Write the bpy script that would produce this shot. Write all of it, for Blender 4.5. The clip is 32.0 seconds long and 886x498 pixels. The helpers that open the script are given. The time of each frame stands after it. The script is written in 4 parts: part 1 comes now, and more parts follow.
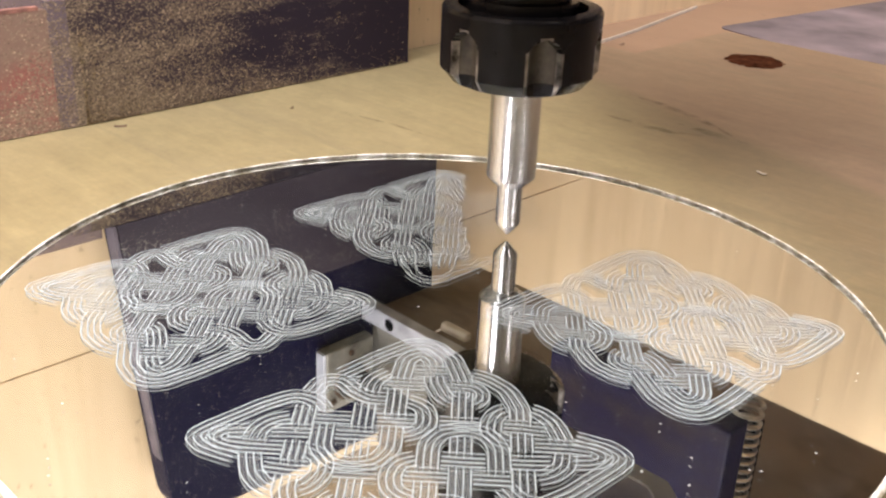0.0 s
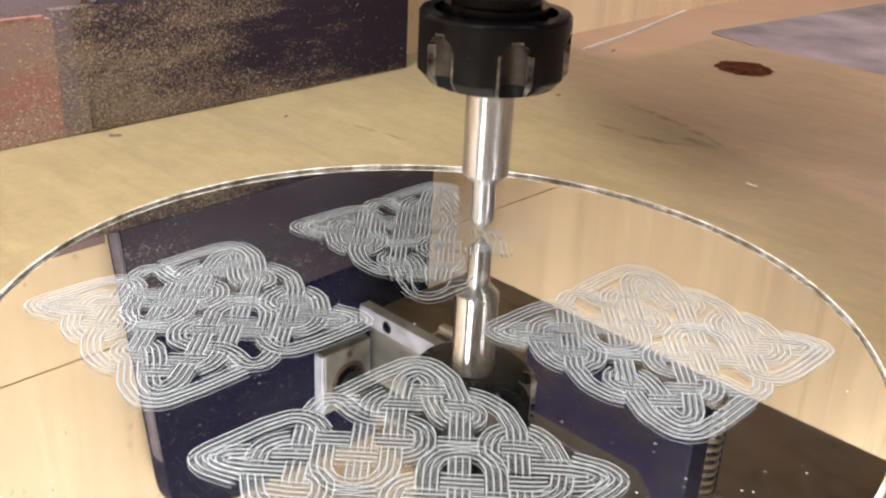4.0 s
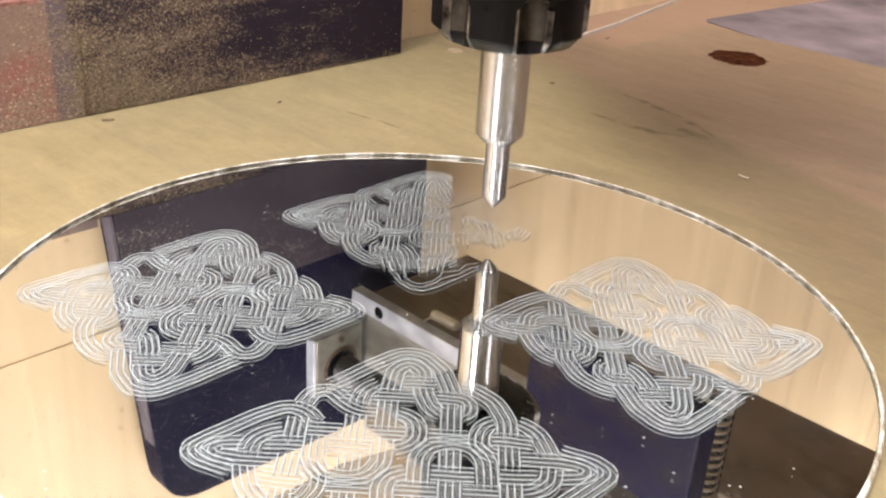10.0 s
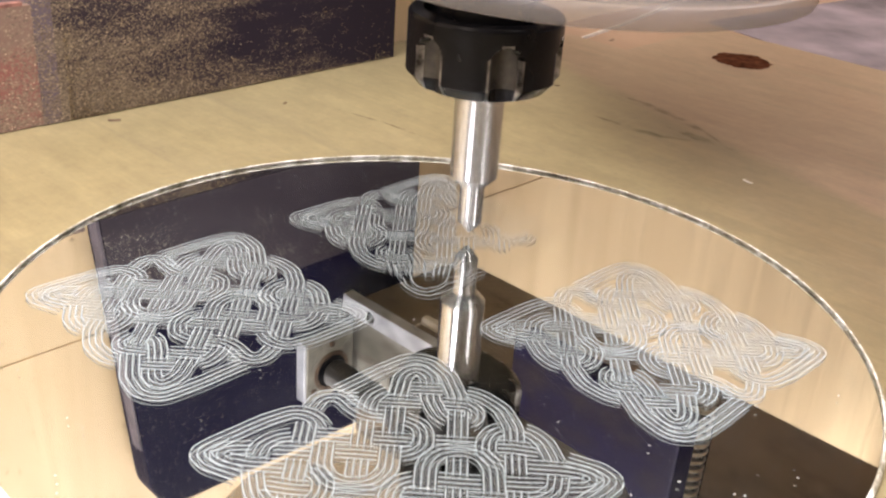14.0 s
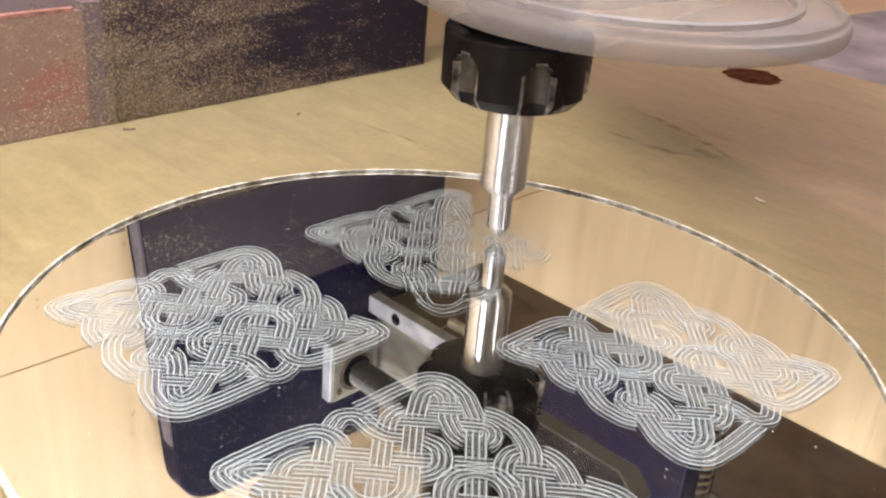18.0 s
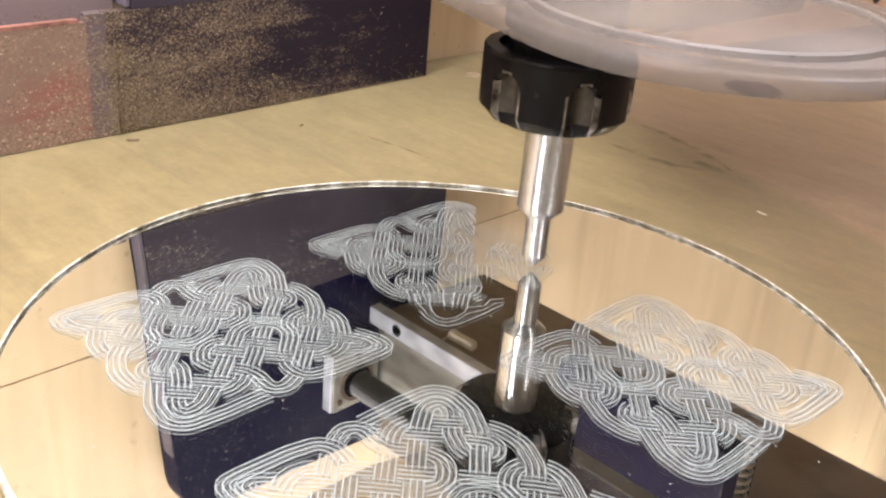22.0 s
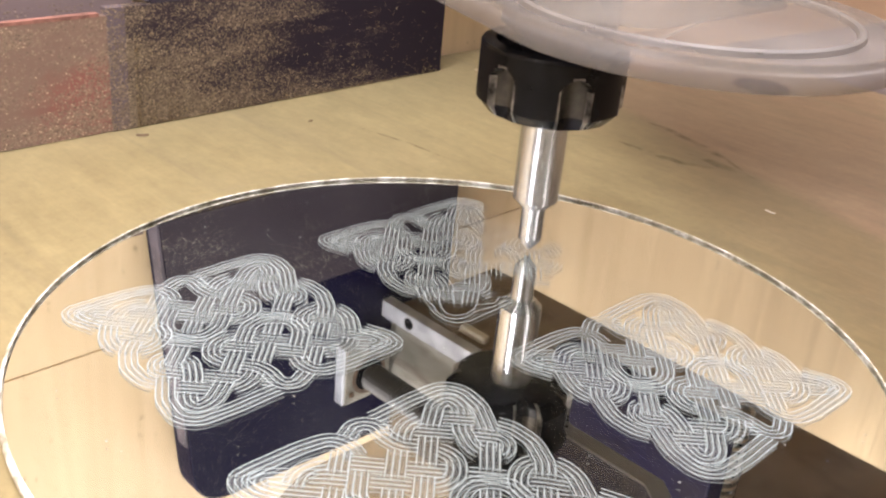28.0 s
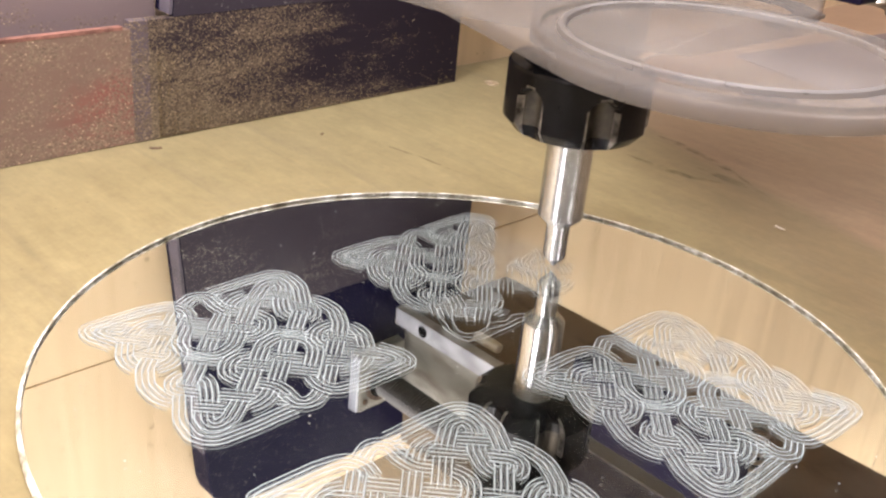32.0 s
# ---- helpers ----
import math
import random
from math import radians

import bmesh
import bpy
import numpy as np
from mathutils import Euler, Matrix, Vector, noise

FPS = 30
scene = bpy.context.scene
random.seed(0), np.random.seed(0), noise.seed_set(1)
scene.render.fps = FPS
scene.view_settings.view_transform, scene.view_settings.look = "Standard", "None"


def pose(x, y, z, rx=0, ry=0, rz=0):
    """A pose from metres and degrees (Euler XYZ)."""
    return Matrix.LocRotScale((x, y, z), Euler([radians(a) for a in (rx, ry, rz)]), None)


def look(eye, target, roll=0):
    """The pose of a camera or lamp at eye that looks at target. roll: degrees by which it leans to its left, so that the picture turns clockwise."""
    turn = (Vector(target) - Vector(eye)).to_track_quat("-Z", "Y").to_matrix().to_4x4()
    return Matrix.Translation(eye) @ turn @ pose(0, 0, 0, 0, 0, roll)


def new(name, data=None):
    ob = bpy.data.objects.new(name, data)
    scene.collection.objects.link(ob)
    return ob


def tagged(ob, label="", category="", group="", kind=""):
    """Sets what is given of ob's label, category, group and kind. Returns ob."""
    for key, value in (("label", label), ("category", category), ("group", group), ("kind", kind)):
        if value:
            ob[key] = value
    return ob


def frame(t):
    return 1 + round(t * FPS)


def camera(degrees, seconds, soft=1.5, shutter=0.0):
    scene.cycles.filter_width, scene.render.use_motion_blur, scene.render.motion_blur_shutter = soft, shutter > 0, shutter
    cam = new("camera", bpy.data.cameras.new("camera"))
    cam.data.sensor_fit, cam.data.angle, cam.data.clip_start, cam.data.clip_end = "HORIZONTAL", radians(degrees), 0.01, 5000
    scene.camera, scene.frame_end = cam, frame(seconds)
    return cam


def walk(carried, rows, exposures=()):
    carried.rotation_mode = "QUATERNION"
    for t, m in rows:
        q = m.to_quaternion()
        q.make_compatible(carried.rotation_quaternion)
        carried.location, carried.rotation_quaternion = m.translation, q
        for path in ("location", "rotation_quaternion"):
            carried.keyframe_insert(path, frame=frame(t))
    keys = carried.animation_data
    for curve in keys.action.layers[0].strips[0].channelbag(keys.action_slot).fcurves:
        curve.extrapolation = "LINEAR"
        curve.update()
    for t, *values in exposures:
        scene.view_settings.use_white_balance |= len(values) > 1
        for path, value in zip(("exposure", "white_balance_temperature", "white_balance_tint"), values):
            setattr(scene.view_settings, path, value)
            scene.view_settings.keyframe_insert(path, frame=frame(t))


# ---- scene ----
PATH = [
    (0.0, 0.00517, -0.20582, 0.10728, 65.5, 1.14, 2.45),
    (0.5, 0.0039, -0.20536, 0.10815, 65.24, 0.8, 2.42),
    (1.0, 0.00332, -0.20565, 0.10967, 65.57, 0.71, 2.6),
    (1.5, 0.00324, -0.2058, 0.11069, 65.53, 0.71, 2.69),
    (2.0, 0.00339, -0.2061, 0.11083, 65.6, 0.6, 2.67),
    (2.5, 0.00396, -0.20524, 0.11083, 65.5, 0.56, 2.63),
    (3.0, 0.00312, -0.20513, 0.11203, 65.21, 0.42, 2.76),
    (3.5, 0.00267, -0.20549, 0.11319, 65.15, 0.41, 2.79),
    (5.5, 0.00328, -0.20642, 0.1135, 64.77, -0.06, 3.36),
    (6.0, 0.00321, -0.20601, 0.11353, 64.52, -0.01, 3.41),
    (6.5, 0.0035, -0.20663, 0.11368, 64.51, -0.1, 3.45),
    (7.0, 0.00332, -0.2072, 0.11449, 64.35, -0.23, 3.55),
    (7.5, 0.00283, -0.20682, 0.11479, 64.39, -0.25, 3.61),
    (8.0, 0.00261, -0.20619, 0.11479, 64.37, -0.16, 3.57),
    (8.5, 0.00201, -0.20585, 0.11515, 64.3, -0.07, 3.6),
    (9.0, 0.00234, -0.20624, 0.11523, 64.24, -0.0, 3.6),
    (9.5, 0.00228, -0.2064, 0.11541, 64.18, -0.09, 3.66),
    (10.0, 0.00241, -0.20568, 0.11592, 64.1, -0.27, 3.74),
    (10.5, 0.00197, -0.20531, 0.11673, 64.06, -0.38, 3.89),
    (11.0, 0.00221, -0.20554, 0.1166, 64.03, -0.43, 3.94),
    (11.5, 0.00153, -0.2055, 0.11708, 63.91, -0.53, 4.0),
    (12.0, 0.00032, -0.20521, 0.11769, 63.86, -0.54, 4.06),
    (12.5, -0.00045, -0.20479, 0.11813, 63.96, -0.4, 4.1),
    (13.0, -0.00014, -0.2052, 0.11827, 63.99, -0.27, 4.17),
    (13.5, 0.00057, -0.20586, 0.1184, 63.94, -0.32, 4.13),
    (15.5, -0.00154, -0.20494, 0.12014, 63.6, -0.43, 4.55),
    (16.0, -0.00285, -0.20553, 0.1213, 63.68, -0.51, 4.67),
    (16.5, -0.00295, -0.20451, 0.12136, 63.81, -0.38, 4.79),
    (17.0, -0.00354, -0.20443, 0.12132, 64.03, -0.3, 4.87),
    (17.5, -0.00373, -0.20482, 0.12132, 64.07, -0.34, 5.06),
    (18.0, -0.00398, -0.20521, 0.12212, 63.96, -0.34, 5.01),
    (18.5, -0.00427, -0.20476, 0.12165, 64.09, -0.34, 5.08),
    (19.0, -0.00437, -0.20448, 0.122, 64.17, -0.15, 5.03),
    (19.5, -0.00419, -0.20511, 0.12228, 64.31, -0.07, 5.07),
    (20.0, -0.0043, -0.20614, 0.12297, 64.38, -0.34, 5.14),
    (20.5, -0.00472, -0.20614, 0.12264, 64.49, -0.38, 5.16),
    (21.0, -0.00554, -0.20579, 0.12292, 64.47, -0.44, 5.28),
    (21.5, -0.00511, -0.20617, 0.12333, 64.53, -0.33, 5.3),
    (22.0, -0.0051, -0.20546, 0.12337, 64.45, -0.32, 5.21),
    (22.5, -0.00569, -0.20587, 0.12345, 64.53, -0.33, 5.28),
    (23.0, -0.00572, -0.20618, 0.1236, 64.58, -0.27, 5.3),
    (23.5, -0.00577, -0.20612, 0.12297, 64.72, -0.19, 5.4),
    (24.0, -0.00653, -0.20583, 0.12321, 64.55, -0.35, 5.4),
    (24.5, -0.00657, -0.20606, 0.12374, 64.44, -0.33, 5.43),
    (25.0, -0.00605, -0.20629, 0.12366, 64.4, -0.22, 5.41),
    (25.5, -0.00642, -0.20553, 0.12353, 64.31, -0.17, 5.39),
    (27.5, -0.00722, -0.20568, 0.12389, 64.16, -0.15, 5.51),
    (28.0, -0.00679, -0.20588, 0.12401, 64.14, -0.13, 5.49),
    (28.5, -0.00675, -0.2061, 0.12424, 64.17, -0.05, 5.43),
    (29.0, -0.00667, -0.20652, 0.12469, 64.3, -0.0, 5.44),
    (29.5, -0.00712, -0.20665, 0.12506, 64.45, 0.07, 5.56),
    (30.0, -0.00694, -0.2067, 0.12522, 64.41, 0.1, 5.59),
    (30.5, -0.00632, -0.20588, 0.12587, 64.3, 0.2, 5.56),
    (31.0, -0.00672, -0.20552, 0.12589, 64.3, 0.14, 5.64),
    (31.5, -0.00695, -0.20471, 0.12697, 63.95, 0.01, 5.62),
    (32.0, -0.00952, -0.20583, 0.12841, 64.21, 0.13, 5.65),
]
TOOL = [  # seconds, x, y, tip height, shoulder height (mm)
    (0.0, 17.01, 39.05, 1.0, 14.35),
    (0.5, 10.3, 38.12, 1.0, 14.23),
    (1.0, 10.34, 39.33, 7.6, 25.73),
    (1.5, 14.32, 41.54, 5.9, 24.66),
    (2.0, 14.6, 41.39, 1.0, 17.04),
    (2.5, 15.79, 42.17, 1.0, 14.0),
    (3.0, 14.5, 49.09, 1.0, 14.44),
    (3.5, 10.83, 50.93, 1.0, 14.45),
    (5.5, 16.84, 42.74, 1.0, 18.75),
    (6.0, 16.69, 39.79, 1.0, 13.95),
    (6.5, 19.08, 42.97, 1.0, 13.84),
    (7.0, 16.83, 43.72, 8.0, 25.96),
    (7.5, 16.54, 43.6, 4.1, 22.04),
    (8.0, 16.61, 43.48, 1.0, 14.88),
    (8.5, 23.22, 44.41, 1.0, 13.93),
    (9.0, 24.27, 45.42, 1.0, 13.96),
    (9.5, 16.94, 44.93, 1.0, 13.96),
    (10.0, 16.35, 44.87, 7.8, 25.85),
    (10.5, 10.44, 42.8, 5.8, 23.63),
    (11.0, 10.49, 42.66, 1.0, 16.39),
    (11.5, 12.62, 39.53, 1.0, 14.06),
    (12.0, 10.55, 42.53, 1.0, 13.93),
    (12.5, 8.27, 45.22, 7.4, 25.31),
    (13.0, 8.47, 43.37, 1.9, 19.82),
    (13.5, 8.5, 42.02, 1.0, 13.97),
    (15.5, 12.17, 47.23, 7.6, 25.42),
    (16.0, 20.33, 46.78, 6.0, 23.5),
    (16.5, 20.5, 47.96, 1.0, 15.7),
    (17.0, 19.31, 52.68, 1.0, 13.53),
    (17.5, 14.8, 57.24, 1.0, 13.92),
    (18.0, 12.53, 53.9, 1.0, 13.86),
    (18.5, 16.75, 48.97, 1.0, 13.72),
    (19.0, 20.44, 47.96, 1.0, 17.82),
    (19.5, 21.24, 45.63, 7.2, 24.91),
    (20.0, 21.24, 44.62, 1.0, 18.05),
    (20.5, 20.91, 41.89, 1.0, 13.58),
    (21.0, 20.76, 34.93, 1.0, 13.5),
    (21.5, 22.29, 40.98, 1.0, 13.86),
    (22.0, 21.39, 44.96, 1.0, 15.74),
    (22.5, 23.54, 53.17, 8.7, 26.28),
    (23.0, 24.0, 53.55, 3.5, 21.11),
    (23.5, 24.42, 54.28, 1.0, 13.99),
    (24.0, 25.52, 57.42, 1.0, 14.07),
    (24.5, 23.97, 54.34, 1.0, 17.46),
    (25.0, 20.49, 54.54, 8.9, 26.53),
    (25.5, 19.8, 47.98, 4.7, 21.98),
    (27.5, 18.55, 50.88, 2.8, 20.21),
    (28.0, 17.96, 53.0, 1.0, 13.93),
    (28.5, 16.91, 59.3, 1.0, 13.89),
    (29.0, 19.06, 63.13, 1.0, 13.82),
    (29.5, 15.66, 58.52, 1.0, 13.66),
    (30.0, 18.02, 52.07, 1.0, 13.72),
    (30.5, 18.94, 52.58, 1.0, 14.26),
    (31.0, 21.19, 53.25, 9.6, 26.85),
    (31.5, 20.51, 48.37, 5.7, 22.94),
    (32.0, 21.66, 54.16, 1.0, 13.91),
]

MM = 0.001
cam = camera(47.54, 32.0, soft=2.3)
walk(cam, [(t, pose(x, y, z, rx, 0, rz) @ pose(0, 0, 0, 0, 0, lean)) for t, x, y, z, rx, rz, lean in PATH],
     exposures=[(0.0, 0.0), (32.0, 0.0)])

# machine axes: N runs along the gantry beam, U along the rails on which the gantry travels
N_AXIS, U_AXIS = Vector((0.727, -0.687, 0.0)), Vector((0.687, 0.727, 0.0))
TURN = math.degrees(math.atan2(-0.687, 0.727))


def site(b, a, h):
    """World place from millimetres along the beam, along the rails, and up."""
    return (N_AXIS * b + U_AXIS * a + Vector((0, 0, h))) * MM


# ---------------------------------------------------------------- light
world = bpy.data.worlds.new("room_air")
world.use_nodes = True
world.node_tree.nodes["Background"].inputs[0].default_value = (0.95, 0.9, 0.85, 1)
world.node_tree.nodes["Background"].inputs[1].default_value = 0.08
scene.world = world


def area_lamp(name, place, target, size, watts, colour):
    data = bpy.data.lights.new(name, "AREA")
    data.shape, data.size, data.energy, data.color = "DISK", size, watts, colour
    ob = new(name, data)
    ob.matrix_world = look(place, target)
    return ob


area_lamp("work_lamp", site(30, -80, 720), site(-120, 60, 0), 0.6, 12.0, (1.0, 0.925, 0.96))
# unseen light added at the front left for the bright streak on the shank
area_lamp("front_left_fill", (-0.52, -0.85, 0.72), (-0.02, 0.06, 0.05), 0.42, 19.5, (1.0, 0.925, 0.98))
# unseen light added close to the wall for the bright spot there
area_lamp("wall_glow_light", site(-60, 930, 860), site(-193, 900, 560), 0.25, 2.5, (1.0, 0.93, 0.95))
area_lamp("side_lamp", (0.62, -0.5, 0.75), (0.02, 0.06, 0.03), 0.25, 1.6, (1.0, 0.93, 0.97))
# unseen fill added beyond the beam to brighten wall and bed
area_lamp("far_right_fill", site(140, 720, 1050), site(-193, 640, 400), 0.5, 5.4, (1.0, 0.92, 0.96))


# ---------------------------------------------------------------- materials
def material(name, build, rough=0.5, metal=0.0, **extra):
    m = bpy.data.materials.new(name)
    m.use_nodes = True
    nt = m.node_tree
    bsdf = nt.nodes["Principled BSDF"]
    bsdf.inputs["Roughness"].default_value = rough
    bsdf.inputs["Metallic"].default_value = metal
    for k, v in extra.items():
        bsdf.inputs[k.replace("_", " ")].default_value = v
    build(nt, bsdf)
    return m


def coords(nt, scale=(1, 1, 1), turn=(0, 0, 0), source="Object"):
    tc = nt.nodes.new("ShaderNodeTexCoord")
    mp = nt.nodes.new("ShaderNodeMapping")
    mp.inputs["Scale"].default_value = scale
    mp.inputs["Rotation"].default_value = [radians(v) for v in turn]
    nt.links.new(tc.outputs[source], mp.inputs["Vector"])
    return mp.outputs["Vector"]


def noise_tex(nt, vec, scale, detail=4, rough=0.55, distort=0.0):
    n = nt.nodes.new("ShaderNodeTexNoise")
    n.inputs["Scale"].default_value = scale
    n.inputs["Detail"].default_value = detail
    n.inputs["Roughness"].default_value = rough
    n.inputs["Distortion"].default_value = distort
    nt.links.new(vec, n.inputs["Vector"])
    return n.outputs["Fac"]


def ramp(nt, fac, stops):
    r = nt.nodes.new("ShaderNodeValToRGB")
    r.color_ramp.elements[0].position, r.color_ramp.elements[1].position = stops[0][0], stops[-1][0]
    for p, c in stops[1:-1]:
        r.color_ramp.elements.new(p)
    for e, (p, c) in zip(r.color_ramp.elements, stops):
        e.position = p
        e.color = (*c, 1) if len(c) == 3 else c
    nt.links.new(fac, r.inputs["Fac"])
    return r.outputs["Color"]


def mix(nt, fac, a, b, mode="MIX"):
    m = nt.nodes.new("ShaderNodeMix")
    m.data_type, m.blend_type = "RGBA", mode
    for socket, v in ((m.inputs["Factor"], fac), (m.inputs["A"], a), (m.inputs["B"], b)):
        if isinstance(v, (int, float)):
            socket.default_value = v
        elif isinstance(v, tuple):
            socket.default_value = (*v, 1)
        else:
            nt.links.new(v, socket)
    return m.outputs["Result"]


def bump(nt, bsdf, height, strength, distance):
    b = nt.nodes.new("ShaderNodeBump")
    b.inputs["Strength"].default_value, b.inputs["Distance"].default_value = strength, distance
    nt.links.new(height, b.inputs["Height"])
    nt.links.new(b.outputs["Normal"], bsdf.inputs["Normal"])


def grey(v):
    return (v, v, v)


def wood(light, dark, along, rough=0.55, stain=0.0):
    def build(nt, bsdf):
        v = coords(nt, along)
        grain = noise_tex(nt, v, 1.0, 5, 0.6, 0.6)
        c = ramp(nt, grain, [(0.3, dark), (0.62, light)])
        blot = noise_tex(nt, coords(nt), 9.0, 3)
        c = mix(nt, 0.35, c, ramp(nt, blot, [(0.3, tuple(x * 0.72 for x in light)), (0.7, light)]))
        speck = noise_tex(nt, coords(nt), 260.0, 2)
        c = mix(nt, ramp(nt, speck, [(0.66, grey(0)), (0.74, grey(0.5))]), c, tuple(x * 0.4 for x in dark))
        if stain:
            s = noise_tex(nt, coords(nt, (3, 22, 3), (0, 0, TURN)), 1.0, 4)
            c = mix(nt, ramp(nt, s, [(0.58, grey(0)), (0.75, grey(stain))]), c, (0.2, 0.13, 0.06))
        nt.links.new(c, bsdf.inputs["Base Color"])
        bump(nt, bsdf, grain, 0.12, 0.0008)
    return build


def flat(colour, spread=0.15, scale=40.0, relief=0.0):
    def build(nt, bsdf):
        v = coords(nt)
        n = noise_tex(nt, v, scale, 5)
        c = ramp(nt, n, [(0.3, tuple(x * (1 - spread) for x in colour)), (0.7, tuple(min(1, x * (1 + spread)) for x in colour))])
        nt.links.new(c, bsdf.inputs["Base Color"])
        if relief:
            bump(nt, bsdf, n, relief, 0.0005)
    return build


def dusty(paint, dust, amount, hard=4.5, slope=0.0):
    """Paint under a coat of chips and dust in horizontal drifts."""
    def build(nt, bsdf):
        fine = noise_tex(nt, coords(nt), 520.0, 5, 0.75)
        drift = noise_tex(nt, coords(nt, (14, 14, 55)), 1.0, 5, 0.6)
        patch = noise_tex(nt, coords(nt), 26.0, 3)
        m1 = nt.nodes.new("ShaderNodeMath"); m1.operation = "MULTIPLY_ADD"
        nt.links.new(drift, m1.inputs[0]); m1.inputs[1].default_value = 0.85
        nt.links.new(fine, m1.inputs[2])
        m2 = nt.nodes.new("ShaderNodeMath"); m2.operation = "MULTIPLY_ADD"
        nt.links.new(patch, m2.inputs[0]); m2.inputs[1].default_value = 0.25
        nt.links.new(m1.outputs[0], m2.inputs[2])
        wide = noise_tex(nt, coords(nt, (6, 6, 9)), 1.0, 2)
        m3 = nt.nodes.new("ShaderNodeMath"); m3.operation = "MULTIPLY_ADD"
        nt.links.new(wide, m3.inputs[0]); m3.inputs[1].default_value = 0.3
        off = nt.nodes.new("ShaderNodeMath"); off.operation = "ADD"; off.inputs[1].default_value = -0.15
        nt.links.new(m2.outputs[0], off.inputs[0])
        nt.links.new(off.outputs[0], m3.inputs[2])
        place = nt.nodes.new("ShaderNodeSeparateXYZ")
        nt.links.new(coords(nt), place.inputs[0])
        lean = nt.nodes.new("ShaderNodeMath"); lean.operation = "MULTIPLY_ADD"; lean.inputs[1].default_value = -slope
        nt.links.new(place.outputs["Y"], lean.inputs[0])
        nt.links.new(m3.outputs[0], lean.inputs[2])
        sub = nt.nodes.new("ShaderNodeMath"); sub.operation = "MULTIPLY_ADD"; sub.use_clamp = True
        nt.links.new(lean.outputs[0], sub.inputs[0]); sub.inputs[1].default_value = hard; sub.inputs[2].default_value = -hard * (1.205 - amount)
        tone = ramp(nt, noise_tex(nt, coords(nt), 900.0, 2), [(0.35, tuple(x * 0.45 for x in dust)), (0.65, dust)])
        c = mix(nt, sub.outputs[0], paint, tone)
        dots = ramp(nt, noise_tex(nt, coords(nt), 950.0, 1, 0.4), [(0.7, grey(0)), (0.77, grey(0.55))])
        nt.links.new(mix(nt, dots, c, tuple(x * 1.2 for x in dust)), bsdf.inputs["Base Color"])
        bump(nt, bsdf, fine, 0.5, 0.0006)
    return build


MAT = {}


def flakes(nt, bsdf):
    """Wood chips, each with a tone of its own."""
    island = nt.nodes.new("ShaderNodeNewGeometry")
    nt.links.new(ramp(nt, island.outputs["Random Per Island"], [(0.0, (0.12, 0.08, 0.045)), (0.5, (0.22, 0.16, 0.085)), (0.85, (0.3, 0.24, 0.13)), (1.0, (0.45, 0.38, 0.26))]), bsdf.inputs["Base Color"])


